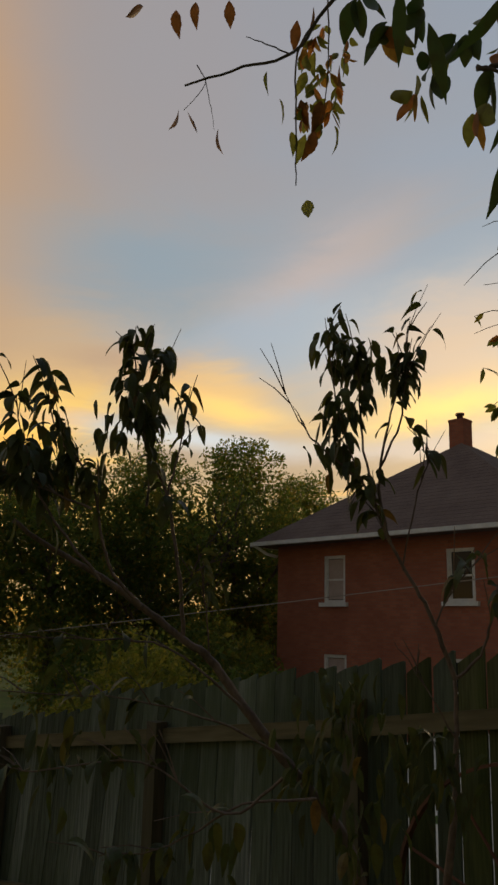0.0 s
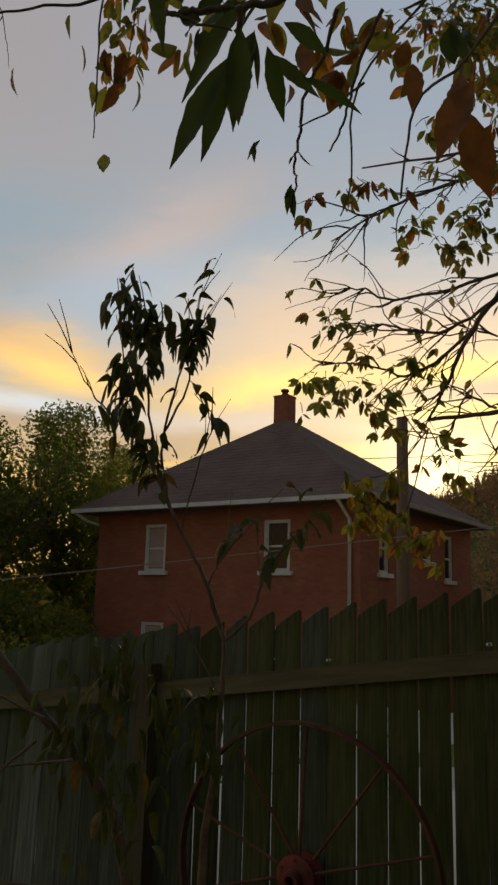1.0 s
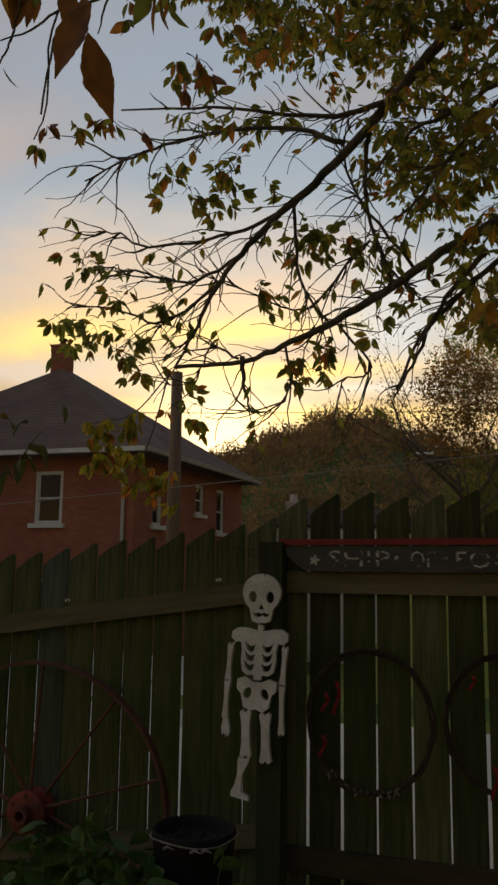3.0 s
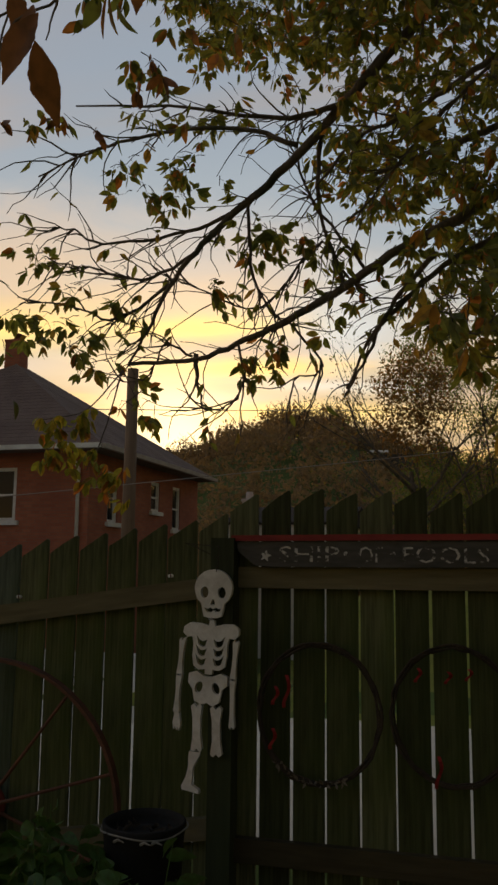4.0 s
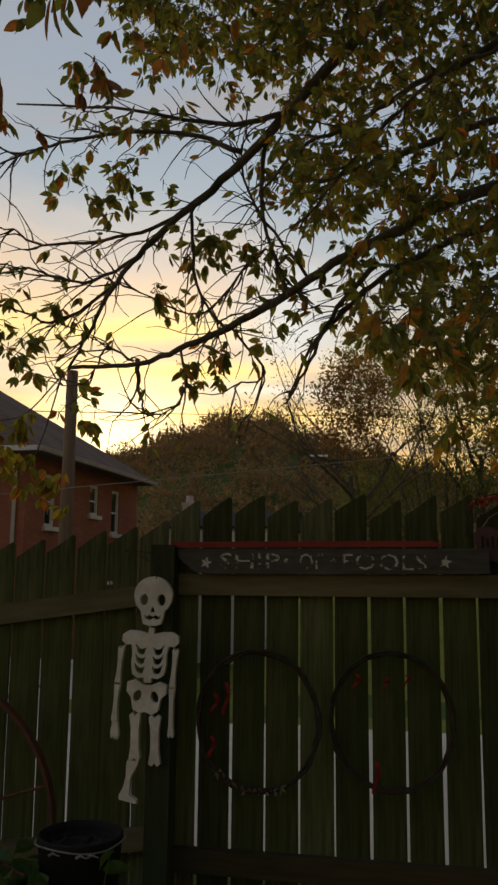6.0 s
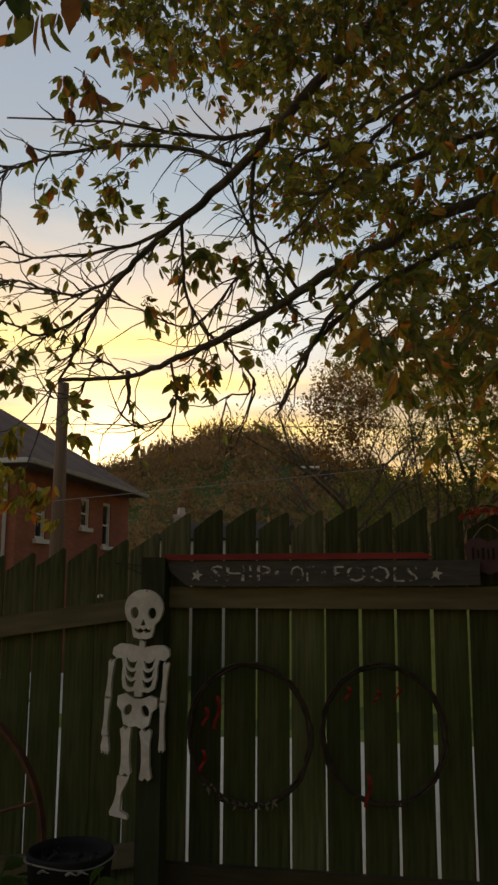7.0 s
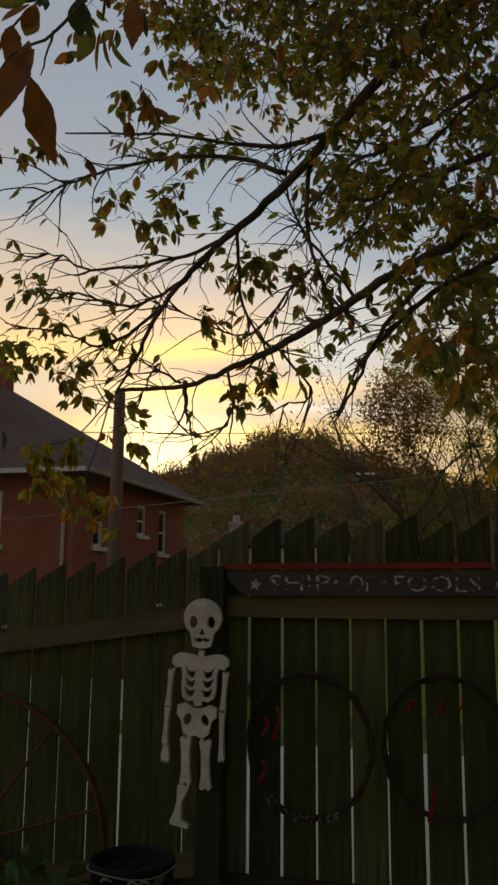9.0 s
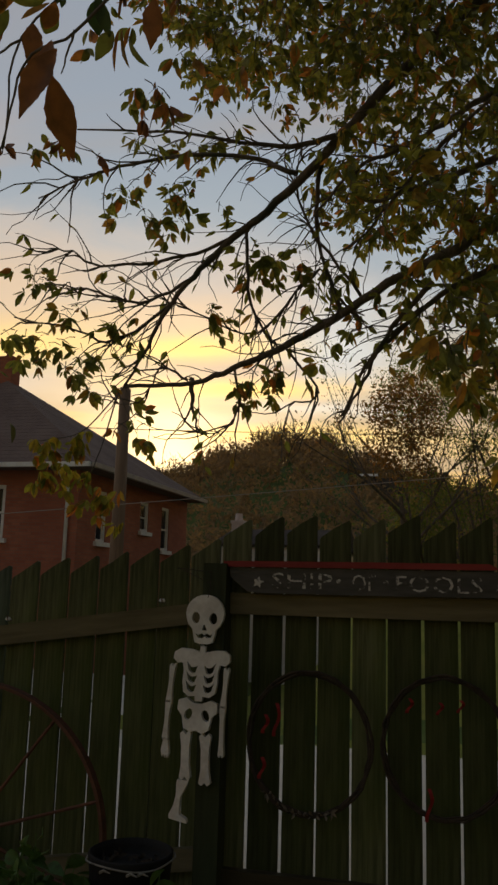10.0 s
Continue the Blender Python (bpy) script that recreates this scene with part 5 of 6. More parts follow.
# ---- peach saplings ----
def peach_leaves(g, path, count, rng, size=0.085, low=0.25):
    for _ in range(count):
        t = rng.uniform(low, 1.0) * (len(path) - 1.001)
        i = int(t)
        p = path[i].lerp(path[i + 1], t - i)
        a = rng.uniform(0, 6.28)
        out = Vector((math.cos(a), math.sin(a) * 0.8, rng.uniform(-0.3, 0.75)))
        stalk = p + out * rng.uniform(0.004, 0.012)
        leaf(g, stalk, out, size * rng.uniform(0.65, 1.15), size * rng.uniform(0.33, 0.45), rng.uniform(-0.3, 0.9), rng, 7, 0.8, rng.uniform(1.8, 3.6))


def sapling(label, trunk, shoots, leaves_on, seed, thick):
    rng = random.Random(seed)
    tree = thing("peach_sapling", label, "young tree", Matrix.Translation(Vector(trunk[0])))
    g = Geo()
    path = smooth_path(trunk, 5, 0.002, rng)
    g.tube(path, taper(len(path), thick, thick * 0.36), 8)
    part("trunk", g, M["young"], tree, "smooth leaning stem", m=Matrix(), smooth=True)
    foliage = Geo()
    for pts, r0, n in shoots:
        g = Geo()
        p = smooth_path(pts, 5, 0.003, rng)
        g.tube(p, taper(len(p), r0, 0.0012), 6)
        for _ in range(len(p) // 3):
            i = rng.randint(len(p) // 3, len(p) - 2)
            e = p[i] + (p[i + 1] - p[i]).normalized() * rng.uniform(0.05, 0.13) + Vector((rng.uniform(-0.07, 0.07), rng.uniform(-0.05, 0.05), rng.uniform(0.0, 0.08)))
            tw = [p[i], p[i].lerp(e, 0.5) + Vector((0, 0, 0.008)), e]
            g.tube(tw, [0.0022, 0.0016, 0.001], 4)
            if n:
                peach_leaves(foliage, tw, max(1, n // 10), rng)
        part("branch", g, M["young"], tree, m=Matrix())
        if n:
            peach_leaves(foliage, p, n, rng, low=0.5)
    for c, r, n in leaves_on:
        for _ in range(n):
            q = Vector(c) + Vector([rng.gauss(0, r * 0.6) for _ in range(3)])
            leaf(foliage, q, (rng.uniform(-1, 1), rng.uniform(-0.7, 0.7), rng.uniform(-0.8, 0.3)), rng.uniform(0.06, 0.10), rng.uniform(0.022, 0.032), rng.uniform(-0.3, 0.9), rng, 7, 0.8, rng.uniform(2.0, 5.0))
    tagged(part("foliage", foliage, M["peach_leaf"], tree, "long drooping narrow leaves", m=Matrix()), kind="stuff")


SHOOTS_R = [
    ([(-0.62, -1.78, 1.52), (-0.66, -1.81, 1.67), (-0.70, -1.84, 1.77), (-0.76, -1.88, 1.90), (-0.79, -1.91, 2.01), (-0.84, -1.95, 2.15), (-0.88, -1.98, 2.33), (-0.90, -2.01, 2.60)], 0.008, 36),
    ([(-0.76, -1.88, 1.90), (-0.78, -1.90, 2.06), (-0.76, -1.88, 2.26), (-0.72, -1.85, 2.43), (-0.71, -1.84, 2.57)], 0.006, 14),
    ([(-0.78, -1.90, 2.12), (-0.73, -1.86, 2.26), (-0.71, -1.85, 2.40), (-0.68, -1.83, 2.49)], 0.004, 20),
    ([(-0.80, -1.89, 2.02), (-0.83, -1.92, 2.22), (-0.84, -1.92, 2.41), (-0.85, -1.94, 2.54)], 0.005, 30),
    ([(-0.62, -1.78, 1.52), (-0.56, -1.74, 1.59), (-0.52, -1.72, 1.71), (-0.45, -1.68, 1.82), (-0.39, -1.64, 1.90)], 0.006, 6),
    ([(-0.84, -1.95, 2.10), (-0.92, -2.02, 2.20), (-0.95, -2.05, 2.25), (-1.00, -2.10, 2.38)], 0.004, 0),
    ([(-0.76, -1.82, 1.84), (-0.72, -1.79, 2.06), (-0.69, -1.77, 2.18), (-0.74, -1.81, 2.26)], 0.003, 6),
    ([(-0.60, -1.89, 1.67), (-0.58, -1.88, 1.72), (-0.52, -1.83, 1.83), (-0.44, -1.78, 1.89)], 0.003, 5),
    ([(-0.62, -1.78, 1.36), (-0.70, -1.84, 1.53), (-0.75, -1.88, 1.62)], 0.003, 0),
]
sapling("slender forked peach sapling with drooping dark leaves before the fence",
        [(-0.65, -1.80, 0.59), (-0.65, -1.80, 0.96), (-0.63, -1.79, 1.16), (-0.62, -1.78, 1.36), (-0.62, -1.78, 1.52)], SHOOTS_R,
        [((-0.90, -1.97, 2.54), 0.05, 14), ((-0.75, -1.88, 2.46), 0.05, 12), ((-0.93, -1.95, 2.24), 0.055, 18), ((-0.86, -1.93, 2.31), 0.05, 12), ((-0.82, -1.92, 2.51), 0.04, 8), ([(-0.88, -2.01, 2.14)][0], 0.08, 8), ([(-0.54, -1.97, 1.33)][0], 0.09, 34), ([(-0.62, -2.02, 1.34)][0], 0.07, 20), ([(-0.78, -2.03, 1.46)][0], 0.09, 30), ([(-0.80, -2.05, 1.24)][0], 0.09, 22), ([(-0.42, -1.55, 1.90)][0], 0.12, 4)], 51, 0.014)
SHOOTS_L = [
    ([(-1.18, -2.30, 1.61), (-1.19, -2.32, 1.82), (-1.22, -2.36, 2.04), (-1.26, -2.41, 2.17), (-1.28, -2.45, 2.42), (-1.29, -2.45, 2.55)], 0.007, 40),
    ([(-1.22, -2.36, 1.99), (-1.20, -2.33, 2.16), (-1.18, -2.31, 2.36)], 0.004, 12),
    ([(-1.17, -2.46, 1.70), (-1.23, -2.54, 1.81), (-1.26, -2.59, 2.04), (-1.32, -2.68, 2.18), (-1.34, -2.72, 2.38)], 0.006, 34),
    ([(-1.15, -2.61, 1.76), (-1.23, -2.74, 1.94), (-1.27, -2.80, 2.09), (-1.28, -2.83, 2.24)], 0.005, 28),
    ([(-1.27, -2.39, 1.99), (-1.26, -2.38, 2.23), (-1.25, -2.37, 2.49)], 0.004, 40),
    ([(-0.92, -2.31, 1.45), (-1.04, -2.46, 1.59), (-1.17, -2.64, 1.61), (-1.27, -2.82, 1.61)], 0.004, 6),
    ([(-0.84, -2.23, 1.33), (-0.96, -2.36, 1.41), (-1.10, -2.53, 1.46), (-1.27, -2.81, 1.48)], 0.004, 8),
    ([(-0.71, -2.25, 1.25), (-0.84, -2.37, 1.23), (-0.95, -2.50, 1.14), (-1.04, -2.63, 1.11)], 0.004, 12),
    ([(-0.70, -2.38, 1.31), (-0.79, -2.47, 1.23), (-0.92, -2.62, 1.34), (-1.05, -2.82, 1.32), (-1.08, -2.89, 1.34)], 0.004, 10),
    ([(-1.13, -2.24, 1.56), (-1.14, -2.26, 1.73), (-1.16, -2.28, 1.89)], 0.003, 8),
    ([(-1.17, -2.64, 1.95), (-1.25, -2.77, 2.00), (-1.30, -2.88, 2.05)], 0.004, 20),
]
sapling("leaning peach sapling with bare lower limbs before the fence",
        [(-0.76, -1.90, 0.56), (-0.82, -1.95, 1.00), (-0.91, -2.02, 1.19), (-0.98, -2.09, 1.30), (-1.06, -2.17, 1.43), (-1.13, -2.24, 1.56), (-1.18, -2.30, 1.61), (-1.25, -2.40, 1.70), (-1.32, -2.50, 1.78), (-1.41, -2.64, 1.87), (-1.45, -2.72, 1.93)], SHOOTS_L,
        [((-1.37, -2.70, 2.12), 0.07, 26), ((-1.31, -2.62, 2.07), 0.07, 22), ((-1.43, -2.74, 2.07), 0.06, 20), ((-1.27, -2.45, 2.30), 0.07, 22), ((-1.33, -2.50, 2.21), 0.05, 14), ([(-1.26, -2.45, 2.29)][0], 0.08, 26), ([(-1.31, -2.67, 2.04)][0], 0.11, 26), ([(-1.36, -2.76, 2.08)][0], 0.08, 20), ([(-0.87, -1.98, 1.40)][0], 0.08, 24), ([(-0.85, -2.10, 1.30)][0], 0.10, 30), ([(-0.69, -2.10, 1.13)][0], 0.10, 24), ([(-1.03, -2.78, 1.38)][0], 0.10, 16), ([(-0.79, -2.47, 1.16)][0], 0.10, 12)], 52, 0.0185)


# ---- the big tree overhead ----
def spray(g, wood, p, rng, size=0.055, leaves=4, reach=0.16):
    """A short twig with hanging five-part leaves."""
    p = Vector(p)
    d = Vector((rng.uniform(-1, 0.5), rng.uniform(-1, 1), rng.uniform(-0.7, 0.35))).normalized()
    pts = [p, p + d * reach * 0.5 + Vector((0, 0, 0.01)), p + d * reach]
    wood.tube(pts, [0.003, 0.0022, 0.0014], 4, False)
    for k in range(leaves):
        b = pts[0].lerp(pts[2], rng.uniform(0.2, 1.0))
        w = Vector((rng.uniform(-0.9, 0.9), rng.uniform(-0.9, 0.9), rng.uniform(-1.2, 0.1)))
        e = b + w.normalized() * rng.uniform(0.02, 0.05)
        wood.tube([b, e], [0.0012, 0.001], 3, False)
        palmate(g, e, w, size * rng.uniform(0.7, 1.2), rng, rng.choice((3, 4, 5, 5)), 3)


def build_big_tree():
    rng = random.Random(61)
    tree = thing("overhanging_tree", "large old tree reaching dark limbs over the fence, leaves turning", "tree", pose(3.6, 1.2, -0.1))
    g = Geo()
    g.tube(smooth_path([(3.6, 1.2, -0.3), (3.55, 1.15, 1.2), (3.5, 1.1, 2.8), (3.35, 0.9, 4.4), (3.2, 0.7, 6.0)], 4, 0.01, rng), taper(17, 0.24, 0.13), 12)
    part("trunk", g, M["bark"], tree, "thick rough trunk", m=Matrix(), smooth=True)
    limbs = [
        ([(3.45, 1.0, 3.7), (2.2, 0.7, 3.55)] + [(1.40, 0.34, 3.27), (1.14, 0.34, 3.18), (0.86, 0.34, 3.04), (0.63, 0.34, 2.85), (0.48, 0.34, 2.69), (0.36, 0.34, 2.43)], 0.026, 0.006),
        ([(3.3, 0.8, 5.0), (2.1, 0.3, 4.75)] + [(1.40, 0.05, 4.06), (1.13, 0.05, 3.95), (0.88, 0.05, 3.81), (0.69, 0.05, 3.71), (0.46, 0.05, 3.62), (0.26, 0.05, 3.41)], 0.024, 0.006),
        ([(3.3, 0.7, 4.9), (2.2, -0.1, 4.6)] + [(1.44, -0.25, 3.88), (1.24, -0.25, 3.81), (1.04, -0.25, 3.67), (0.83, -0.25, 3.47), (0.65, -0.25, 3.27), (0.50, -0.25, 3.07)], 0.014, 0.004),
        ([(3.3, 0.8, 5.3), (2.0, 0.45, 5.0)] + [(1.19, 0.15, 4.61), (0.65, 0.15, 4.16), (0.38, 0.15, 3.88), (0.09, 0.15, 3.58), (-0.15, 0.15, 3.39), (-0.37, 0.15, 3.20), (-0.52, 0.15, 3.03), (-0.65, 0.15, 2.79), (-0.77, 0.15, 2.58)], 0.040, 0.006),
        ([(3.45, 1.0, 3.9), (2.2, 0.5, 3.7)] + [(1.16, 0.20, 3.34), (0.93, 0.20, 3.22), (0.66, 0.20, 3.10), (0.37, 0.20, 2.92), (0.08, 0.20, 2.77), (-0.15, 0.20, 2.68), (-0.40, 0.20, 2.60), (-0.79, 0.20, 2.59)], 0.036, 0.010),
        ([(3.3, 0.8, 5.6), (2.0, 0.3, 5.3), (1.2, 0.0, 4.9), (0.6, -0.2, 4.75), (-0.1, -0.4, 4.6), (-0.6, -0.5, 4.45)], 0.040, 0.006),
        ([(3.45, 1.0, 4.3), (2.3, 0.9, 4.2), (1.5, 0.8, 4.1), (0.9, 0.75, 3.9), (0.45, 0.7, 3.75)], 0.040, 0.010),
        ([(3.5, 1.1, 3.2), (2.4, 0.9, 3.2), (1.7, 0.8, 3.25), (1.25, 0.7, 3.0), (0.95, 0.65, 2.75)], 0.030, 0.006),
    ]
    paths = []
    for pts, a, b in limbs:
        g = Geo()
        p = smooth_path(pts, 5, 0.006, rng)
        g.tube(p, taper(len(p), a, b), 9)
        part("limb", g, M["bark"], tree, m=Matrix(), smooth=True)
        paths.append(p)
    boughs = [
        ([(0.36, 0.10, 3.85), (0.04, 0.10, 3.82), (-0.44, 0.10, 3.96), (-1.12, 0.10, 4.07)], 0.013),
        ([(0.22, -0.20, 3.49), (-0.06, -0.20, 3.62), (-0.56, -0.20, 3.65), (-0.87, -0.20, 3.60), (-1.15, -0.20, 3.51)], 0.011),
        ([(-0.41, 0.20, 2.62), (-0.40, 0.20, 2.48), (-0.36, 0.20, 2.34)], 0.012),
        ([(0.82, 0.30, 3.10), (0.62, 0.30, 2.87), (0.47, 0.30, 2.59), (0.35, 0.30, 2.38)], 0.013),
        ([(0.26, 0.20, 3.76), (0.24, 0.20, 3.42), (0.35, 0.20, 3.04), (0.49, 0.20, 2.91)], 0.011),
        ([(-0.23, 0.20, 3.37), (-0.55, 0.20, 3.29), (-0.98, 0.20, 3.29), (-1.16, 0.20, 3.39), (-1.37, 0.20, 3.40)], 0.009),
        ([(-0.43, 0.15, 3.14), (-0.71, 0.15, 3.04), (-1.02, 0.15, 3.13), (-1.26, 0.15, 3.18)], 0.008),
        ([(-0.52, 0.15, 3.01), (-0.83, 0.15, 2.83), (-1.10, 0.15, 2.91), (-1.46, 0.15, 3.00)], 0.008),
        ([(-0.14, 0.20, 3.42), (-0.10, 0.20, 3.01), (-0.00, 0.20, 2.82), (0.08, 0.20, 2.77)], 0.008),
        ([(0.36, 0.30, 2.95), (0.24, 0.30, 3.21), (-0.09, 0.30, 2.89), (-0.44, 0.30, 3.01), (-0.71, 0.30, 3.16)], 0.007),
        ([(0.08, 0.20, 2.77), (0.26, 0.20, 2.52), (0.12, 0.20, 2.46), (0.15, 0.20, 2.32)], 0.006),
        ([(-0.18, 0.20, 2.68), (-0.15, 0.20, 2.44), (-0.27, 0.20, 2.33), (-0.45, 0.20, 2.34)], 0.006),
        ([(-0.43, 0.20, 2.61), (-0.59, 0.20, 2.68), (-0.71, 0.20, 2.50), (-1.01, 0.20, 2.54)], 0.006),
        ([(0.47, 0.35, 3.05), (0.17, 0.35, 3.49), (0.10, 0.35, 3.83), (0.23, 0.35, 3.98)], 0.008),
    ]
    twig_from = []
    for pts, r in boughs:
        g = Geo()
        p = smooth_path(pts, 5, 0.008, rng)
        g.tube(p, taper(len(p), r * 1.25, r * 0.36), 7)
        part("bough", g, M["bark"], tree, m=Matrix(), smooth=True)
        twig_from.append(p)
    # thin crossing twigs
    wood, green, amber = Geo(), Geo(), Geo()
    ends = []
    for _ in range(400):
        src = rng.choice(paths[:5] + twig_from)
        i = rng.randint(len(src) // 2 if src in paths else 2, len(src) - 2)
        p, d = src[i].copy(), (src[i + 1] - src[i]).normalized()
        d = (d + Vector((rng.uniform(-0.9, 0.5), rng.uniform(-0.5, 0.5), rng.uniform(-0.9, 0.8)))).normalized()
        length, n = rng.uniform(0.12, 0.48), 6
        pts, bend = [p.copy()], Vector((rng.uniform(-0.14, 0.08), rng.uniform(-0.1, 0.1), rng.uniform(-0.18, 0.12)))
        for _k in range(n):
            d = (d + bend + Vector((rng.uniform(-0.38, 0.38), rng.uniform(-0.3, 0.3), rng.uniform(-0.38, 0.38)))).normalized()
            p = p + d * length / n
            pts.append(p.copy())
        if pts[-1].z < 2.55 and rng.random() < 0.72:
            continue
        wood.tube(pts, taper(n + 1, rng.uniform(0.0034, 0.0060), 0.0016), 5, False)
        ends.append(pts)
    for pts in ends:
        if rng.random() < 0.30:
            q = pts[-1]
            for _ in range(rng.randint(1, 3)):
                leaf(green, pts[rng.randint(3, 6)], (rng.uniform(-0.8, 0.8), rng.uniform(-0.6, 0.6), -rng.uniform(0.3, 1)), rng.uniform(0.06, 0.10), 0.030, rng.uniform(-0.5, 0.5), rng, 3, 0.75)
    # leaf clusters along the boughs' ends
    for pts, count, spread in (([(-1.38, 0.10, 2.82), (-1.18, 0.10, 2.87), (-1.00, 0.10, 2.73)], 27, 0.12), ([(-0.69, 0.05, 3.54), (-0.50, 0.05, 3.49), (-0.41, 0.05, 3.60)], 34, 0.13), ([(-1.11, 0.15, 3.01), (-1.34, 0.15, 3.25)], 12, 0.08), ([(-0.14, 0.20, 3.26), (0.02, 0.20, 3.22)], 22, 0.12), ([(-0.04, 0.25, 2.60), (0.07, 0.25, 2.65), (-0.14, 0.25, 2.57)], 20, 0.07),
                               ([(-0.25, 0.00, 2.94), (-0.23, 0.00, 2.84)], 5, 0.03), ([(-0.26, -0.90, 3.54), (-0.21, -0.90, 3.48)], 8, 0.10), ([(-0.88, 0.10, 2.85), (-0.75, 0.10, 2.96)], 10, 0.12), ([(-0.66, 0.10, 2.35), (-0.86, 0.10, 2.54)], 8, 0.06), ([(0.27, 0.30, 3.21), (0.48, 0.30, 2.94)], 26, 0.16), ([(-0.40, 0.00, 3.83), (-0.18, 0.00, 3.93), (-0.39, 0.00, 3.67)], 14, 0.12)):
        for _ in range(count):
            a, b = Vector(rng.choice(pts)), Vector(rng.choice(pts))
            q = a.lerp(b, rng.random()) + Vector([rng.gauss(0, spread * 0.6) for _ in range(3)])
            spray(green, wood, q, rng, 0.112, 1, 0.07)
    # the thick of the crown, hanging lower towards the trunk
    made = 0
    while made < 1500:
        x, y, z = rng.uniform(-0.7, 2.6), rng.uniform(-0.5, 2.2), rng.uniform(2.5, 5.6)
        depth = (y + 3.7) / 3.85
        u, w = 1 + (x - 1) / depth, 1.58 + (z - 1.58) / depth
        edge = w - (3.70 - 1.02 * u) + 0.8 * max(0, u - 0.97)
        if u > 0.72 and w > 2.55 + 0.5 * max(0, 1.15 - u) and rng.random() < 0.45:
            edge = 1.0
        if edge < 0 or (edge < 0.3 and rng.random() > edge / 0.3) or u > 1.85:
            continue
        hole = ((u - 0.02) / 0.42) ** 2 + ((w - 3.97) / 0.34) ** 2
        if hole < 1 and rng.random() < 0.92:
            continue
        if noise.noise(Vector((u * 5.5, w * 5.5, 3.1))) < -0.08 and rng.random() < 0.85:
            continue
        made += 1
        spray(green, wood, (x, y, z), rng, 0.092, rng.randint(2, 4), 0.19)
    # the roof of leaves over the upper limbs
    for _ in range(260):
        w, y = rng.uniform(4.30, 5.1), rng.uniform(-0.8, 1.6)
        u, depth = rng.uniform(-0.5 + 0.5 * max(0, 4.5 - w), 1.3), (y + 3.7) / 3.85
        spray(green, wood, (1 + (u - 1) * depth, y, 1.58 + (w - 1.58) * depth), rng, 0.092, rng.randint(2, 4), 0.19)
    # larger leaves hanging lower on the yard's side
    made = 0
    while made < 155:
        x, y, z = rng.uniform(0.6, 1.7), rng.uniform(-1.5, -0.2), rng.uniform(1.9, 3.6)
        depth = (y + 3.7) / 3.85
        u, w = 1 + (x - 1) / depth, 1.58 + (z - 1.58) / depth
        low = 2.06 + 0.75 * max(0, 1.36 - u) / 0.62
        if u < 0.74 or u > 1.75 or w < low or (w < low + 0.25 and rng.random() > 0.45) or (w > 2.85 and rng.random() < 0.88):
            continue
        if noise.noise(Vector((u * 4.5, w * 4.5, 8.4))) < 0.0 and rng.random() < 0.88:
            continue
        made += 1
        spray(amber if rng.random() < 0.40 else green, wood, (x, y, z), rng, 0.10, rng.randint(1, 2), 0.12)
    # unseen extra leaves over the yard, added to shade the right fence
    made = 0
    while made < 1200:
        x, y, z = rng.uniform(1.4, 4.4), rng.uniform(-3.2, 0.8), rng.uniform(3.0, 5.8)
        if x - 1 < 0.27 * (y + 3.7) + 0.1:
            continue
        made += 1
        spray(green, wood, (x, y, z), rng, 0.17, rng.randint(3, 4), 0.23)
    part("twig_mass", wood, M["bark"], tree, m=Matrix())["kind"] = "stuff"
    part("leaves", amber, M["amber_leaf"], tree, "larger yellow-green and amber leaves", m=Matrix())["kind"] = "stuff"
    part("leaves", green, M["vine_leaf"], tree, "five-part leaves turning from green to orange", m=Matrix())["kind"] = "stuff"


build_big_tree()


# ---- twigs close to the camera ----
def near_branch(label, stems, leaves, seed):
    """A hanging branch; leaves: (place, way, size, leaflets or a width below 1 for one broad blade, material)."""
    rng = random.Random(seed)
    ob = thing("hanging_branch", label, "branch", Matrix.Translation(Vector(stems[0][0][0])))
    for pts, r in stems:
        g = Geo()
        p = smooth_path(pts, 5, 0.002, rng)
        g.tube(p, taper(len(p), r, r * 0.45), 7)
        part("stem", g, M["bark"], ob, m=Matrix(), smooth=True)
    for p, w, size, n, mat in leaves:
        g = Geo()
        p = Vector(p) + Vector([rng.uniform(-0.006, 0.006) for _ in range(3)])
        if n > 1:
            palmate(g, p, w, size, rng, n, 7)
        elif n < 1:
            leaf(g, p, w, size, size * n, rng.uniform(-0.5, 0.5), rng, 18, 0.85, rng.uniform(0.0, 0.4), (rng.uniform(-0.3, 0.7), -1, rng.uniform(-0.6, 0.1)))
        else:
            leaf(g, p, w, size, size * (rng.uniform(0.14, 0.20) if mat == "green_leaf" else rng.uniform(0.34, 0.46)), rng.uniform(-1.5, 1.5), rng, 18, 0.8, rng.uniform(0.0, 0.7))
        part("leaf", g, M[mat], ob, "green leaf" if mat == "green_leaf" else "rust brown leaf" if mat == "rust_leaf" else "", m=Matrix(), smooth=True)


def down(rng, k=0.35):
    return (rng.uniform(-k, k), rng.uniform(-k, k), -1)


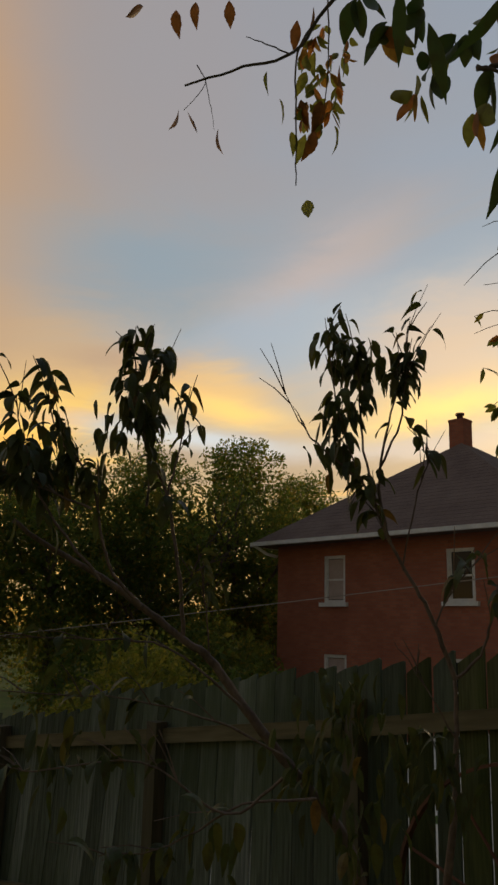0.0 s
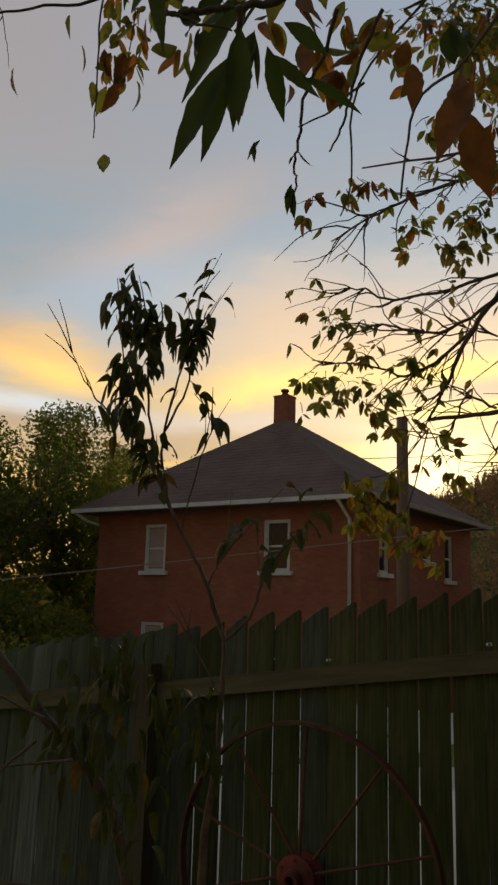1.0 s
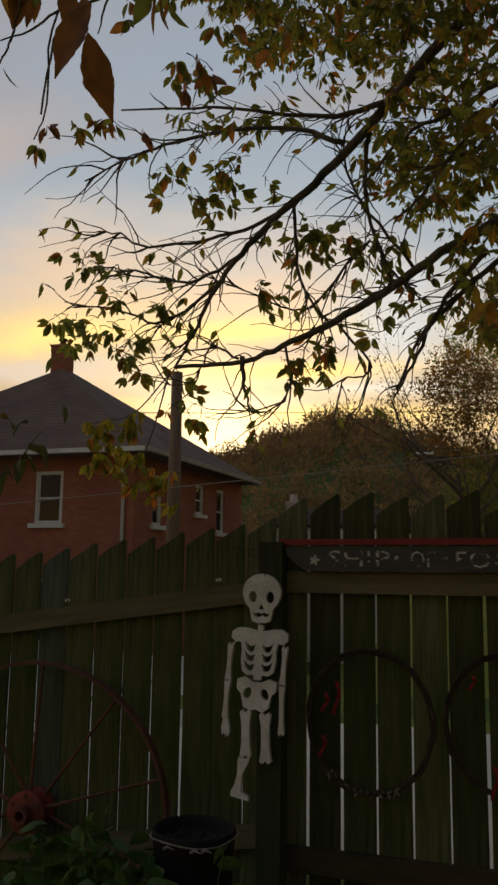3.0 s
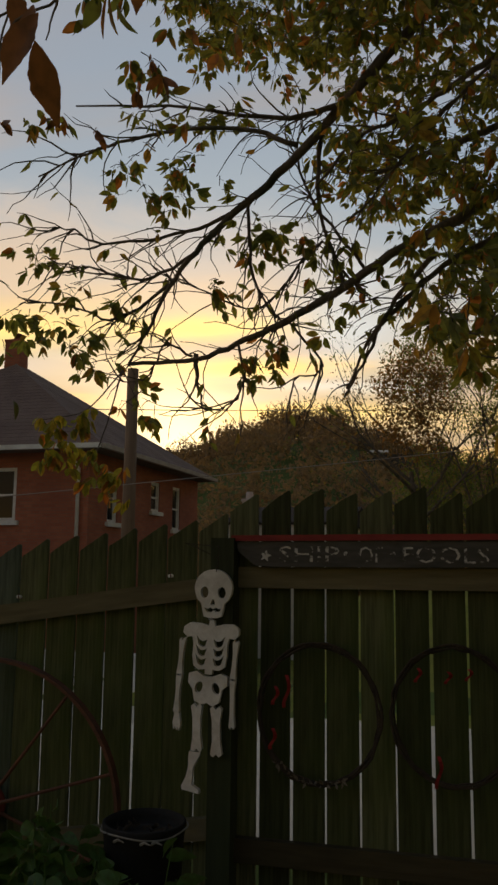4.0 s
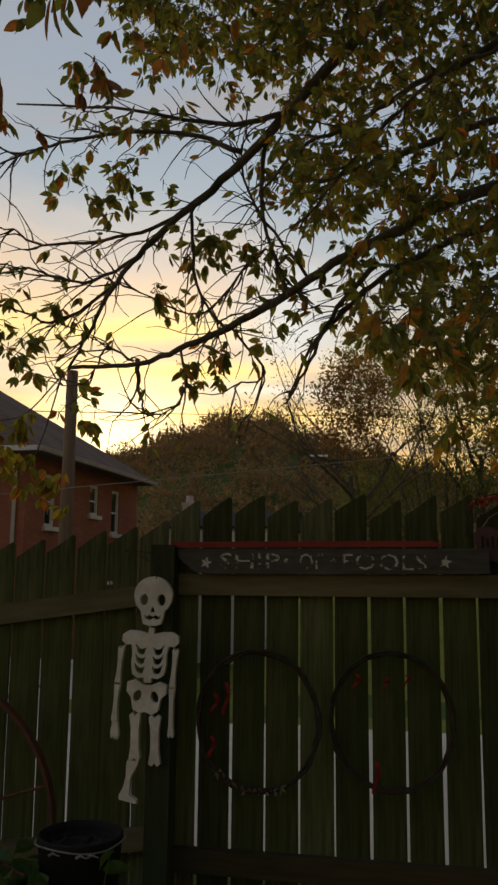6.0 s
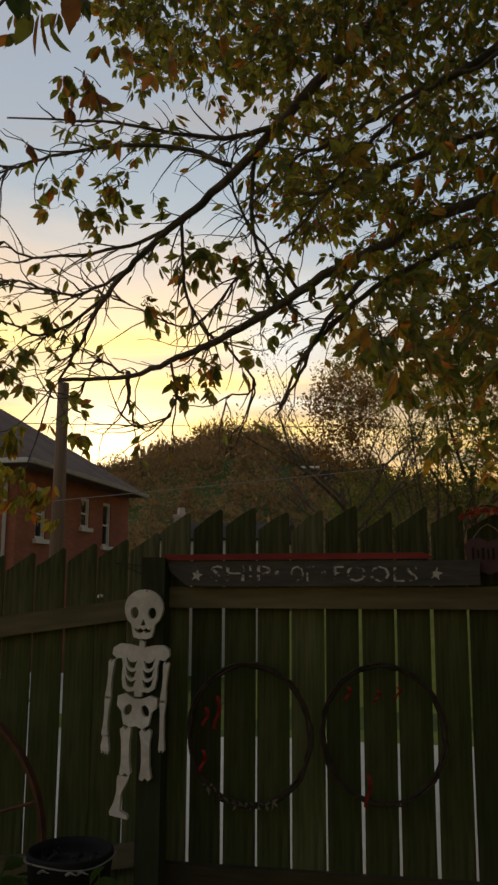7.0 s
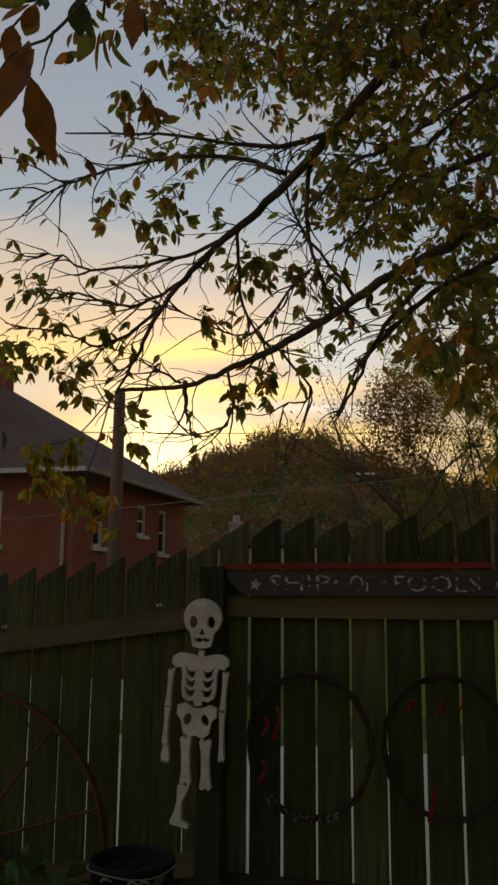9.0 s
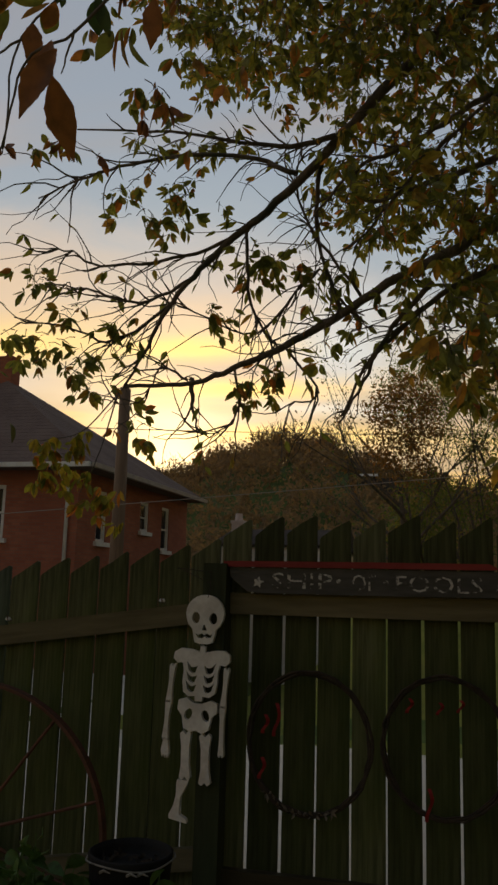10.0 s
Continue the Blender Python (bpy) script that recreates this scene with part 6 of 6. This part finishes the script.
def build_near():
    rng = random.Random(71)
    v, gr, ru = "vine_leaf", "green_leaf", "rust_leaf"
    # branch with small leaves high before the first view
    pts = [(-0.97, -2.22, 3.36), (-0.94, -2.19, 3.26), (-0.89, -2.14, 3.26), (-0.91, -2.16, 3.14), (-0.88, -2.13, 3.13), (-0.88, -2.13, 2.90), (-0.81, -2.07, 3.16), (-0.85, -2.11, 3.14), (-0.88, -2.13, 3.36), (-0.83, -2.09, 3.34), (-0.80, -2.06, 3.38), (-0.86, -2.11, 3.44), (-0.90, -2.15, 3.55), (-0.86, -2.12, 3.59), (-0.81, -2.07, 3.28), (-0.84, -2.10, 3.24), (-0.79, -2.05, 3.57), (-0.88, -2.13, 3.42)]
    leaves = [(Vector(p) + Vector((0, 0, 0.05)), down(rng), rng.uniform(0.085, 0.115), 1, rng.choice((v, v, ru, v))) for p in pts]
    for p in [(-0.89, -2.07, 3.59), (-0.86, -2.05, 3.46), (-0.90, -2.08, 3.40), (-0.85, -2.04, 3.35), (-0.92, -2.10, 3.29), (-0.87, -2.05, 3.26), (-0.83, -2.02, 3.52), (-0.91, -2.09, 3.53)]:
        leaves.append((p, down(rng, 0.8), 0.095, 5, v))
        leaves.append((Vector(p) + Vector((0.02, 0.01, 0.05)), down(rng, 0.6), 0.08, 4, v))
    for p in [(-1.15, -2.43, 3.25), (-1.14, -2.41, 3.24), (-1.07, -2.33, 3.19), (-1.17, -2.45, 3.62), (-1.23, -2.54, 3.63), (-1.06, -2.32, 3.67), (-1.13, -2.40, 3.67)]:
        leaves.append((p, down(rng, 0.5), 0.09, 1, rng.choice((v, ru))))
    near_branch("drooping twig with dark and rusty leaves hanging from above",
                [([(-0.65, -1.94, 4.01), (-0.77, -2.04, 3.74), (-0.84, -2.09, 3.64), (-0.91, -2.16, 3.48), (-1.02, -2.28, 3.42), (-1.14, -2.42, 3.34)], 0.008), ([(-0.84, -2.09, 3.64), (-0.90, -2.15, 3.48), (-0.90, -2.15, 3.20), (-0.90, -2.15, 3.00)], 0.004), ([(-0.92, -2.16, 3.48), (-0.98, -2.22, 3.52), (-1.02, -2.27, 3.54)], 0.003), ([(-1.10, -2.37, 3.37), (-1.09, -2.35, 3.27), (-1.08, -2.34, 3.19)], 0.0015), ([(-1.12, -2.39, 3.42), (-1.10, -2.37, 3.35), (-1.14, -2.42, 3.25)], 0.002), ([(-0.83, -2.08, 3.70), (-0.83, -2.08, 3.44), (-0.84, -2.10, 3.18)], 0.003)], leaves, 72)
    # big green leaf close to the lens
    stems = [([(0.504, -3.190, 2.141), (0.472, -3.201, 2.135), (0.434, -3.217, 2.128), (0.413, -3.228, 2.125), (0.383, -3.247, 2.122), (0.369, -3.257, 2.120)], 0.0045), ([(0.432, -3.235, 2.114), (0.424, -3.227, 2.100), (0.415, -3.217, 2.082)], 0.0030), ([(0.54, -3.16, 2.31), (0.47, -3.18, 2.21), (0.43, -3.20, 2.16), (0.41, -3.21, 2.11)], 0.0026), ([(0.37, -3.26, 2.12), (0.39, -3.25, 2.11), (0.42, -3.23, 2.10)], 0.002)]
    leaves = []
    for a, b, wide in (((0.414, -3.218, 2.082), (0.343, -3.209, 2.005), 0.22), ((0.411, -3.214, 2.083), (0.367, -3.187, 2.020), 0.24), ((0.412, -3.209, 2.087), (0.385, -3.177, 2.043), 0.25), ((0.436, -3.232, 2.098), (0.418, -3.201, 2.029), 0.32), ((0.438, -3.212, 2.093), (0.433, -3.174, 2.043), 0.26), ((0.432, -3.195, 2.094), (0.456, -3.144, 2.074), 0.22), ((0.421, -3.226, 2.129), (0.344, -3.204, 2.077), 0.20), ((0.453, -3.167, 2.084), (0.490, -3.115, 2.075), 0.16), ((0.443, -3.199, 2.123), (0.462, -3.151, 2.121), 0.30)):
        d = Vector(b) - Vector(a)
        leaves.append((a, d, d.length, wide, gr))
    for a, b in (([(0.36, -3.17, 2.26), (0.32, -3.20, 2.18)]), ([(0.22, -3.15, 2.37), (0.22, -3.15, 2.27)]), ([(0.15, -3.14, 2.41), (0.17, -3.13, 2.33)]), ([(0.44, -3.17, 2.22), (0.42, -3.18, 2.15)]), ([(0.46, -3.17, 2.20), (0.47, -3.16, 2.14)]), ([(0.27, -3.17, 2.28), (0.29, -3.16, 2.19)])):
        d = Vector(b) - Vector(a)
        leaves.append((a, d, d.length, 1, gr if a[0] < 0.4 else v))
    for p in [(-0.06, -2.88, 2.71), (-0.01, -2.84, 2.66), (0.03, -2.81, 2.67), (0.08, -2.78, 2.62), (0.04, -2.80, 2.56), (0.11, -2.76, 2.56), (0.09, -2.78, 2.47), (0.01, -2.82, 2.52), (0.12, -2.76, 2.63), (-0.04, -2.86, 2.66)]:
        leaves.append((p, down(rng, 0.8), 0.095, 4, rng.choice((gr, v, gr))))
    for a, b in (((0.163, -2.709, 2.277), (0.145, -2.711, 2.262)), ((0.163, -2.708, 2.275), (0.149, -2.690, 2.232)), ((0.160, -2.708, 2.273), (0.139, -2.696, 2.232)), ((0.134, -2.771, 2.340), (0.105, -2.773, 2.317)), ((0.131, -2.769, 2.336), (0.124, -2.754, 2.308))):
        d = Vector(b) - Vector(a)
        leaves.append((a, d, d.length, 0.28, gr))
    stems += [([(0.285, -2.797, 2.480), (0.249, -2.773, 2.430), (0.213, -2.763, 2.393), (0.186, -2.735, 2.335), (0.171, -2.724, 2.307), (0.167, -2.711, 2.282), (0.149, -2.696, 2.240)], 0.0032), ([(0.341, -2.767, 2.475), (0.290, -2.741, 2.416), (0.266, -2.723, 2.377), (0.241, -2.708, 2.339), (0.222, -2.704, 2.319)], 0.0030)]
    near_branch("broad green five-part leaf hanging close by", stems, leaves, 73)
    # rust leaves close by, towards the later views
    stems = [([(0.58, -2.75, 2.57), (0.52, -2.78, 2.40), (0.47, -2.80, 2.32), (0.42, -2.84, 2.25), (0.40, -2.84, 2.13)], 0.003), ([(0.47, -2.80, 2.32), (0.46, -2.81, 2.25)], 0.002), ([(0.12, -2.38, 2.67), (0.06, -2.41, 2.61), (0.01, -2.45, 2.57)], 0.003), ([(0.28, -2.28, 2.94), (0.11, -2.38, 2.67), (0.10, -2.39, 2.46), (0.08, -2.40, 2.38)], 0.003)]
    leaves = []
    for a, b, m in ( (*[(0.55, -2.71, 2.42), (0.55, -2.71, 2.34)], ru), (*[(0.05, -2.42, 2.74), (0.04, -2.43, 2.67)], ru), (*[(0.06, -2.41, 2.71), (0.07, -2.40, 2.64)], ru), (*[(-0.01, -2.46, 2.67), (0.00, -2.45, 2.60)], ru), (*[(-0.10, -2.28, 2.64), (-0.09, -2.28, 2.58)], gr), (*[(-0.10, -2.29, 2.63), (-0.12, -2.30, 2.60)], gr),
                    (*[(0.40, -2.79, 2.36), (0.40, -2.79, 2.29)], ru), (*[(0.32, -2.94, 2.33), (0.32, -2.94, 2.26)], ru), (*[(0.34, -3.05, 2.31), (0.34, -3.04, 2.27)], ru), (*[(-0.06, -2.72, 2.64), (-0.06, -2.72, 2.54)], v)):
        d = Vector(b) - Vector(a)
        leaves.append((a, d, d.length, 1, m))
    for a, b, wide in (((0.518, -2.918, 2.165), (0.526, -2.867, 2.08), 0.40), ((0.529, -2.946, 2.185), (0.481, -2.952, 2.105), 0.40), ((0.512, -2.93, 2.205), (0.505, -2.93, 2.15), 0.45)):
        d = Vector(b) - Vector(a)
        leaves.append((a, d, d.length, wide, ru))
    for p in [(-0.40, -1.40, 3.08), (-0.43, -1.42, 3.03), (-0.36, -1.38, 3.08), (-0.24, -1.32, 3.04), (-0.12, -1.26, 2.94), (-0.52, -1.48, 3.02), (-0.08, -1.24, 3.33), (-0.06, -1.23, 3.29), (-0.15, -1.27, 3.32), (0.04, -1.19, 3.09), (-0.54, -1.49, 2.95)]:
        leaves.append((p, down(rng, 0.7), 0.085, 5, rng.choice((v, v, ru))))
    for p in [(-0.13, -1.71, 3.40), (-0.02, -1.66, 3.37), (-0.20, -1.74, 3.34), (0.07, -1.63, 3.30), (0.14, -1.61, 3.36), (-0.11, -1.70, 3.23), (0.13, -1.61, 3.16), (0.01, -1.65, 3.25), (-0.26, -1.78, 3.42), (-0.23, -1.76, 2.80), (-0.13, -1.71, 2.83)]:
        leaves.append((p, down(rng, 0.8), 0.085, 5, rng.choice((v, v, gr, ru))))
    for p in [(0.16, -1.88, 2.79), (0.22, -1.86, 2.83), (0.04, -1.94, 2.97), (0.28, -1.83, 2.98), (0.41, -1.79, 2.96), (0.54, -1.75, 3.04), (0.36, -1.80, 2.91)]:
        leaves.append((p, down(rng, 0.8), 0.08, 5, rng.choice((v, ru, v))))
    for p in [(0.08, -2.68, 2.65), (0.15, -2.63, 2.60), (0.19, -2.61, 2.55), (0.12, -2.65, 2.68), (0.23, -2.59, 2.58), (0.26, -2.58, 2.64), (0.20, -2.61, 2.64), (0.01, -2.73, 2.66), (0.30, -2.56, 2.59), (0.36, -2.54, 2.62), (0.40, -2.52, 2.55)]:
        leaves.append((p, down(rng, 0.9), 0.10, 4, rng.choice((gr, v, v, ru))))
    near_branch("twig with large curling rust brown leaves hanging close by", stems, leaves, 74)
    # yellowing leaves below the limb's end, before the house
    leaves = []
    for p in [(-0.77, -0.56, 2.13), (-0.83, -0.59, 2.18), (-0.69, -0.51, 2.19), (-0.63, -0.48, 1.92), (-0.72, -0.53, 1.96), (-0.56, -0.45, 1.90), (-0.67, -0.50, 2.22), (-0.78, -0.56, 2.01), (-0.51, -0.42, 1.82), (-0.44, -0.40, 2.18), (-0.40, -0.38, 2.20)]:
        leaves.append((p, down(rng, 0.8), 0.085, 4, rng.choice(("shrub_leaf", "shrub_leaf", v))))
        leaves.append((Vector(p) + Vector((rng.uniform(-0.05, 0.05), 0.03, rng.uniform(-0.04, 0.04))), down(rng, 0.9), 0.075, 4, "shrub_leaf"))
    for p in [(-0.82, -0.57, 2.04), (-0.78, -0.55, 2.12), (-0.74, -0.52, 2.07), (-0.70, -0.50, 2.17), (-0.84, -0.58, 1.98), (-0.67, -0.49, 2.02), (-0.60, -0.46, 1.94), (-0.72, -0.51, 2.13), (-0.80, -0.56, 2.17), (-0.56, -0.44, 1.95), (-0.63, -0.47, 2.05)]:
        leaves.append((p, down(rng, 0.9), 0.09, 4, "shrub_leaf"))
        leaves.append((Vector(p) + Vector((rng.uniform(-0.05, 0.05), 0.03, rng.uniform(-0.04, 0.04))), down(rng, 0.9), 0.08, 4, rng.choice((v, "shrub_leaf"))))
    for p in [(-0.86, -0.50, 2.17), (-0.78, -0.50, 2.20), (-0.71, -0.50, 2.14), (-0.80, -0.50, 2.08), (-0.90, -0.50, 2.11), (-0.65, -0.50, 2.17), (-0.61, -0.50, 1.99), (-0.54, -0.50, 1.94), (-0.66, -0.50, 1.90), (-0.50, -0.50, 1.88), (-0.56, -0.50, 1.85), (-0.47, -0.50, 1.96), (-0.73, -0.50, 2.04)]:
        leaves.append((p, down(rng, 0.9), rng.uniform(0.075, 0.095), 4, rng.choice((v, "shrub_leaf", "shrub_leaf", "amber_leaf"))))
    near_branch("loose spray of yellow-green leaves below the limb", [([(-0.57, -0.34, 2.42), (-0.71, -0.41, 2.23), (-0.88, -0.51, 2.17)], 0.004), ([(-0.57, -0.34, 2.42), (-0.64, -0.38, 2.11), (-0.70, -0.41, 1.95)], 0.004), ([(-0.57, -0.34, 2.42), (-0.48, -0.30, 2.22)], 0.003)], leaves, 75)


build_near()


# ---- plants at the fence's foot ----
def build_weeds():
    rng = random.Random(81)
    for k, (x, y) in enumerate(((-0.52, -0.98), (-0.40, -1.08), (-0.70, -0.82), (-0.27, -1.04), (-0.90, -0.9), (-0.13, -0.98), (-0.62, -1.02), (-0.80, -1.02), (-1.02, -0.80), (-0.55, -0.84))):
        z = ground_height(x, y)
        ob = thing("garden_plant", "low leafy green garden plant by the barrel", "plant", pose(x, y, z), group="plants at the fence foot")
        g, f = Geo(), Geo()
        for i in range(7):
            a = i * 0.9 + rng.uniform(0, 0.5)
            tip = Vector((x + 0.13 * math.cos(a), y + 0.13 * math.sin(a), z + rng.uniform(0.30, 0.62)))
            g.tube([(x, y, z - 0.02), (x + 0.04 * math.cos(a), y + 0.04 * math.sin(a), z + 0.2), tip], [0.004, 0.003, 0.002], 5)
            for _ in range(7):
                leaf(f, tip + Vector((rng.uniform(-0.04, 0.04), rng.uniform(-0.04, 0.04), -rng.uniform(0, 0.2))), (math.cos(a) + rng.uniform(-0.6, 0.6), math.sin(a) + rng.uniform(-0.6, 0.6), rng.uniform(-0.4, 0.3)), rng.uniform(0.07, 0.12), 0.052, 0.6, rng, 5, 0.7)
        part("stem", g, M["weed_leaf"], ob, m=Matrix())
        part("leaves", f, M["weed_leaf"], ob, "broad green leaves", m=Matrix(), smooth=True)


build_weeds()
